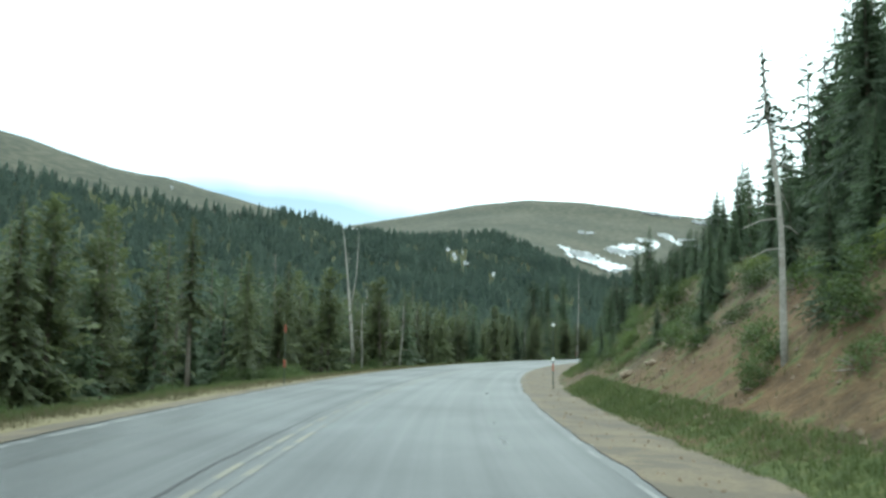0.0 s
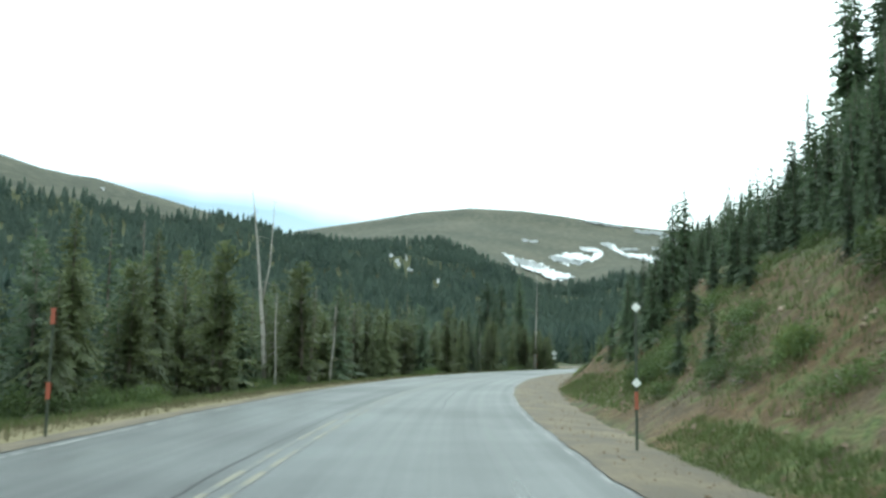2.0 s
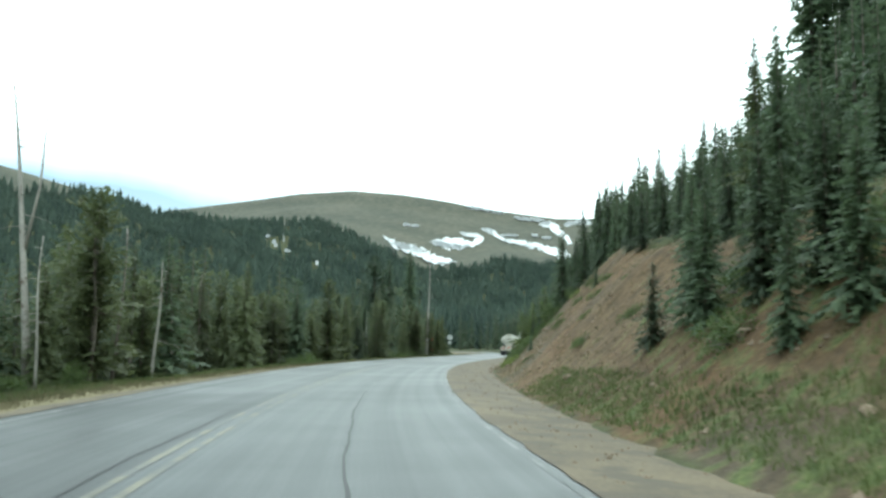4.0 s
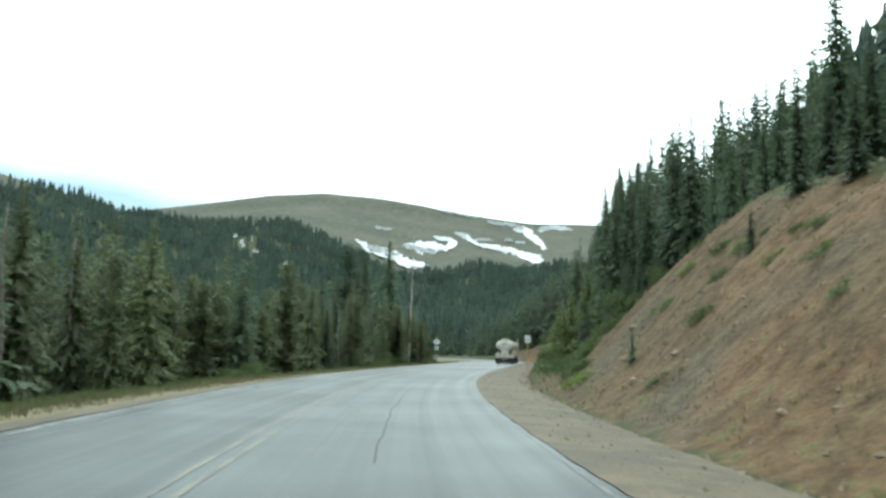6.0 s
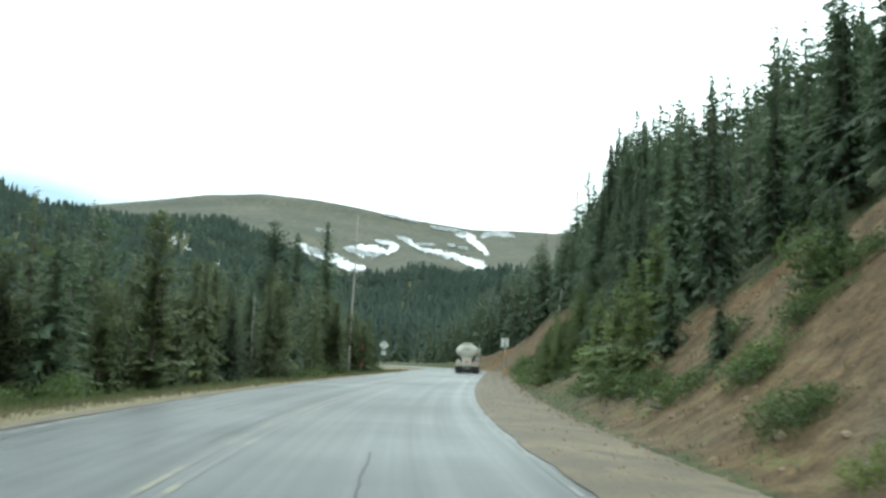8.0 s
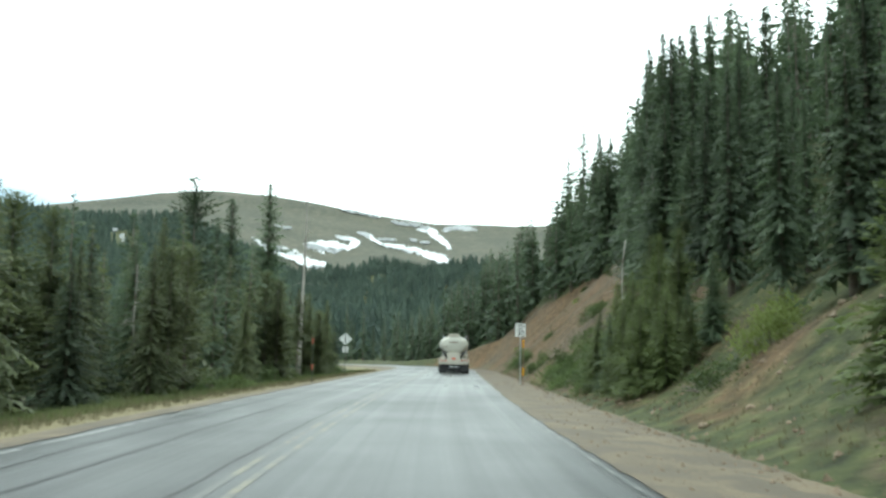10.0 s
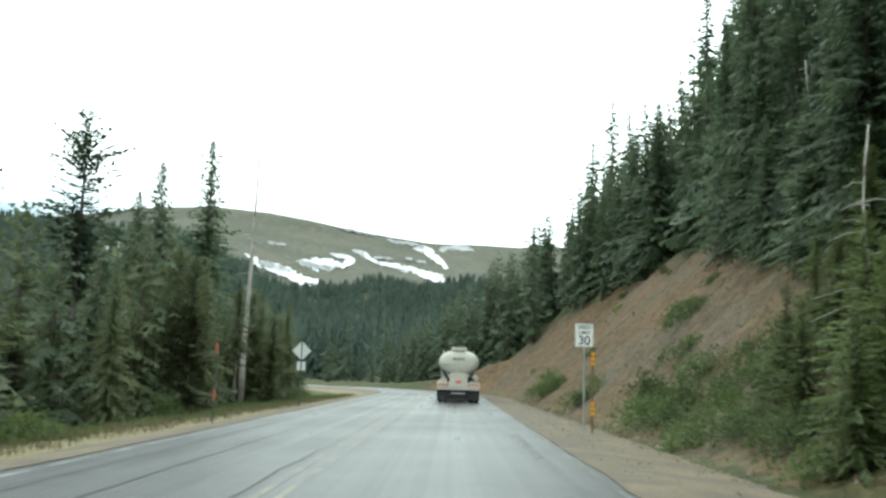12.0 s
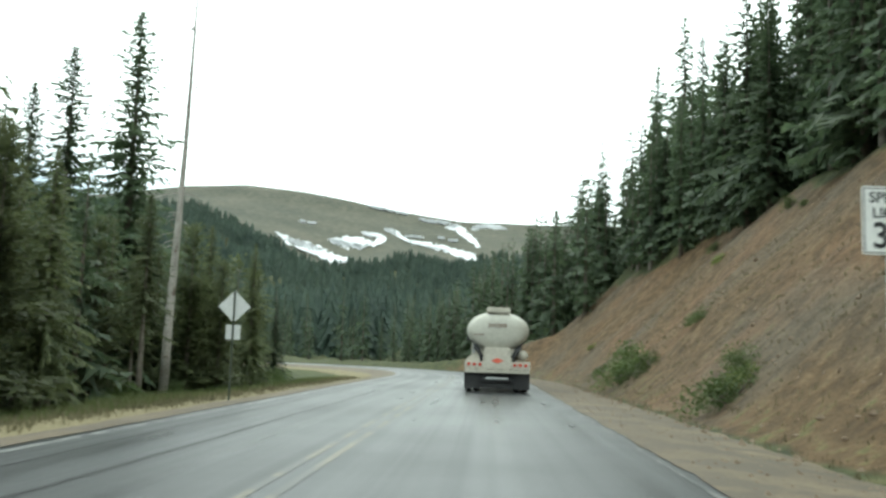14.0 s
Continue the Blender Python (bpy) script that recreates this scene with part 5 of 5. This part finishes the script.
def snow_pole(top, low, label, stripe):
    ob = tagged(new("snow_pole"), label, "marker post", "snow poles along the road")
    part("pole", box(bmesh.new(), (0, 0, (top - 0.2) / 2), (0.045, 0.035, top + 0.2), 0.006), GREEN_POST, ob)
    for z in (top, low):
        part("reflector", plate(bmesh.new(), [(0, z + 0.085), (0.085, z), (0, z - 0.085), (-0.085, z)], -0.035, -0.024), WHITE_SIGN, ob, "white diamond reflector")
    part("band", box(bmesh.new(), (0, -0.004, low - 0.30), (0.056, 0.042, 0.30)), stripe, ob, "faded orange band")
    return ob


def sign_back():
    """A warning diamond and its plaque that face the other way, seen from behind."""
    ob = tagged(new("warning_sign"), "bare aluminium back of a diamond warning sign with small plaque", "road sign")
    part("post", box(bmesh.new(), (0, 0.0, 1.52), (0.06, 0.04, 3.64), 0.006), GREEN_POST, ob)
    part("diamond_plate", plate(bmesh.new(), [(0, 3.35), (0.50, 2.85), (0, 2.35), (-0.50, 2.85)], 0.024, 0.030), BARE_ALU, ob)
    part("plaque", plate(bmesh.new(), rounded(0.45, 0.45, 0, 2.07, 0.04), 0.024, 0.030), BARE_ALU, ob)
    for z in (3.15, 2.6, 2.2, 1.95):
        part("bolt", rod(bmesh.new(), (0, -0.02, z), (0, -0.032, z), 0.014, seg=8), STEEL, ob)
    return ob


def orange_marker():
    ob = tagged(new("marker_post"), "slim post with two faded red-orange bands by the verge", "marker post")
    part("post", box(bmesh.new(), (0, 0, 1.15), (0.045, 0.04, 2.8), 0.006), GREEN_POST, ob)
    for z in (2.4, 1.0):
        part("band", box(bmesh.new(), (0, -0.01, z), (0.085, 0.03, 0.32), 0.006), ORANGE, ob, "faded red-orange band")
    return ob


on_ground(speed_sign(2.95 - plan_at(40.55, 153.9).z), 40.55, 153.9, -18)
on_ground(reflector_post(2.65), 40.1, 152.6, -18)
on_ground(snow_pole(2.6, 1.3, "tall green snow pole with white diamond reflectors", ORANGE), 7.25, 34.8, -8)
on_ground(sign_back(), 35.8, 174.6, -20)
on_ground(orange_marker(), 29.2, 156.4, -20)
on_ground(orange_marker(), -3.3, 37.2, -5)


# ---------------------------------------------------------------- tanker
def tanker():
    ob = tagged(new("tanker_truck"), "cream tanker trailer with red tail lights on the wet road", "truck")
    # tank: an oval barrel with a dished end, lofted along y
    bm = bmesh.new()
    cz, seg, rings = 2.58, 44, []
    for y, k in ((0.30, 0.02), (0.305, 0.35), (0.33, 0.62), (0.38, 0.82), (0.46, 0.94), (0.58, 0.99), (0.75, 1.0), (4.0, 1.0), (8.0, 1.0), (11.3, 1.0), (11.5, 0.9), (11.6, 0.5), (11.62, 0.02)):
        ring = []
        for i in range(seg):
            a = 6.28318 * i / seg
            ca, sa = math.cos(a), math.sin(a)
            e, f, deep = (0.90, 0.90, 0.80) if sa > 0 else (0.98, 1.12, 0.82)
            ring.append(bm.verts.new((1.21 * k * math.copysign(abs(ca) ** e, ca), y, cz - 0.04 + deep * k * math.copysign(abs(sa) ** f, sa))))
        rings.append(ring)
    for p, q in zip(rings, rings[1:]):
        for i in range(seg):
            bm.faces.new((p[i], p[(i + 1) % seg], q[(i + 1) % seg], q[i]))
    bm.faces.new(rings[0][::-1])
    bm.faces.new(rings[-1])
    bmesh.ops.recalc_face_normals(bm, faces=bm.faces)
    tank = part("tank", bm, TANK, ob, "cream painted oval tank", smooth=True)
    for y in (0.74, 3.4, 6.0, 8.7, 11.2):
        bm = bmesh.new()
        pipe(bm, [(1.215 * math.copysign(abs(math.cos(a)) ** (0.90 if math.sin(a) > 0 else 0.98), math.cos(a)), y, cz - 0.04 + (0.805 * abs(math.sin(a)) ** 0.90 if math.sin(a) > 0 else -0.825 * abs(math.sin(a)) ** 1.12)) for a in np.linspace(0, 6.2832, 41)], 0.022, 6)
        part("hoop", bm, TANK, tank)
    # faded lettering as bars
    for x, w, h in ((-0.36, 0.05, 0.20), (-0.26, 0.10, 0.12), (-0.13, 0.09, 0.15), (-0.02, 0.05, 0.24), (0.07, 0.06, 0.17), (0.17, 0.09, 0.13), (0.29, 0.10, 0.15)):
        part("letter_bar", box(bmesh.new(), (x, 0.293, cz + 0.20), (w, 0.012, h)), LETTER, tank, "faded brown lettering shape")
    part("letter_bar", box(bmesh.new(), (-0.75, 0.36, cz - 0.2), (0.42, 0.08, 0.05), 0.0, Matrix.Rotation(radians(-14), 4, "Z")), LETTER, tank, "faded brown lettering shape")
    # walkway and manhole guard on top
    part("top_guard", box(bmesh.new(), (0, 1.3, 3.42), (0.95, 1.9, 0.26), 0.05), PANEL, ob)
    part("walkway", box(bmesh.new(), (0, 6.5, 3.38), (0.6, 8.4, 0.06), 0.01), STEEL, ob)
    for y in (3.6, 6.0, 8.4):
        part("manhole", rod(bmesh.new(), (0, y, 3.3), (0, y, 3.5), 0.3, seg=20), STEEL, ob)
    # centre cabinet, light bars, bumper
    part("cabinet", box(bmesh.new(), (0, 0.55, 1.40), (1.05, 0.55, 0.92), 0.03), PANEL, ob)
    part("placard", plate(bmesh.new(), [(0, 1.42), (0.26, 1.31), (0, 1.20), (-0.26, 1.31)], 0.262, 0.27), PLACARD, ob, "red diamond placard")
    for x in (-1, 1):
        bar = part("light_bar", box(bmesh.new(), (x * 0.91, 0.36, 1.12), (0.76, 0.22, 0.36), 0.02), PANEL, ob)
        for k in range(3):
            part("tail_light", disc(bmesh.new(), x * (0.68 + 0.22 * k), 0.25, 1.14, 0.065, 0.03), RED_LENS, bar, "round red tail light")
        part("fender", box(bmesh.new(), (x * 1.0, 1.6, 1.18), (0.56, 2.7, 0.06), 0.02), PANEL, ob)
        part("frame_rail", box(bmesh.new(), (x * 0.45, 6.0, 1.25), (0.12, 11.0, 0.26), 0.01), DARK_STEEL, ob)
        part("tank_saddle", box(bmesh.new(), (x * 0.72, 0.75, 1.72), (0.10, 0.5, 0.62), 0.02, Matrix.Rotation(radians(x * 28), 4, "Y")), DARK_STEEL, ob)
        bm = bmesh.new()
        pipe(bm, [(x * 0.62, 0.30, 1.30), (x * 0.66, 0.22, 1.5), (x * 0.78, 0.25, 1.68), (x * 0.92, 0.4, 1.85)], 0.055, 10)
        part("hose", bm, RUBBER, ob, "black rubber hose", smooth=True)
        part("strut", rod(bmesh.new(), (x * 1.02, 0.66, 2.15), (x * 0.62, 0.34, 1.42), 0.04, seg=8), DARK_STEEL, ob)
        if x > 0:
            part("hose_tube", rod(bmesh.new(), (1.0, 0.62, 1.56), (1.0, 9.5, 1.56), 0.21, seg=24), PANEL, ob, smooth=True)
        else:
            part("fender_slope", plate(bmesh.new(), [(-1.27, 1.30), (-0.70, 1.30), (-0.78, 1.62), (-1.0, 1.58)], 0.42, 0.46), PANEL, ob)
        part("mud_flap", box(bmesh.new(), (x * 0.98, 0.42, 0.52), (0.62, 0.015, 0.76), 0.004), RUBBER, ob, "black rubber mud flap")
        for y in (1.15, 2.45):
            for xx_ in (0.80, 1.12):
                bm = bmesh.new()
                rod(bm, (x * xx_ - 0.13, y, 0.52), (x * xx_ + 0.13, y, 0.52), 0.52, seg=32)
                bmesh.ops.bevel(bm, geom=[e for e in bm.edges if e.calc_face_angle(0) > 1.2], offset=0.05, segments=2, affect="EDGES")
                wheel = part("wheel", bm, RUBBER, ob, "black dual trailer tyre", smooth=True)
                part("rim", rod(bmesh.new(), (x * xx_ - 0.135, y, 0.52), (x * xx_ + 0.135, y, 0.52), 0.29, seg=24), STEEL, wheel)
    part("bumper", box(bmesh.new(), (0, 0.30, 0.86), (2.55, 0.12, 0.14), 0.02), PANEL, ob)
    part("underride_bar", box(bmesh.new(), (0, 0.42, 0.50), (1.2, 0.10, 0.12), 0.015), DARK_STEEL, ob)
    part("number_plate_bar", box(bmesh.new(), (0, 0.36, 0.58), (0.85, 0.02, 0.07)), BARE_ALU, ob, "pale reflective bar")
    part("skirt", box(bmesh.new(), (0, 0.5, 0.52), (1.36, 0.02, 0.70)), RUBBER, ob, "black rubber skirt")
    for y in (1.15, 2.45):
        part("axle", rod(bmesh.new(), (-1.1, y, 0.52), (1.1, y, 0.52), 0.07, seg=12), DARK_STEEL, ob)
    for x in (-1.16, 1.16):
        part("marker_light", rod(bmesh.new(), (x, 0.5, 3.0), (x * 1.06, 0.48, 3.04), 0.03, seg=8), DARK_STEEL, ob)
    # tractor cab far in front
    part("cab", box(bmesh.new(), (0, 14.2, 2.0), (2.45, 2.6, 2.5), 0.12), PANEL, ob)
    part("cab_frame", box(bmesh.new(), (0, 13.2, 0.85), (0.9, 6.5, 0.3), 0.02), DARK_STEEL, ob)
    for x in (-1, 1):
        part("exhaust", rod(bmesh.new(), (x * 1.1, 12.6, 1.2), (x * 1.1, 12.6, 3.7), 0.07, seg=12), STEEL, ob)
        part("mirror", box(bmesh.new(), (x * 1.45, 14.9, 2.6), (0.2, 0.08, 0.45), 0.03), DARK_STEEL, ob)
        for y in (12.2, 15.4):
            bm = bmesh.new()
            rod(bm, (x * 0.95 - 0.16, y, 0.52), (x * 0.95 + 0.16, y, 0.52), 0.52, seg=28)
            wheel = part("wheel", bm, RUBBER, ob, "black truck tyre", smooth=True)
            part("rim", rod(bmesh.new(), (x * 0.95 - 0.165, y, 0.52), (x * 0.95 + 0.165, y, 0.52), 0.29, seg=24), STEEL, wheel)
    return ob


p = at_road(np.array([187.0]), np.array([2.48]))[0]
tanker().matrix_basis = Matrix.LocRotScale(Vector(p), Euler((0, 0, -float(np.interp(187, ss, hh)))), Vector((1, 1, 0.94)))
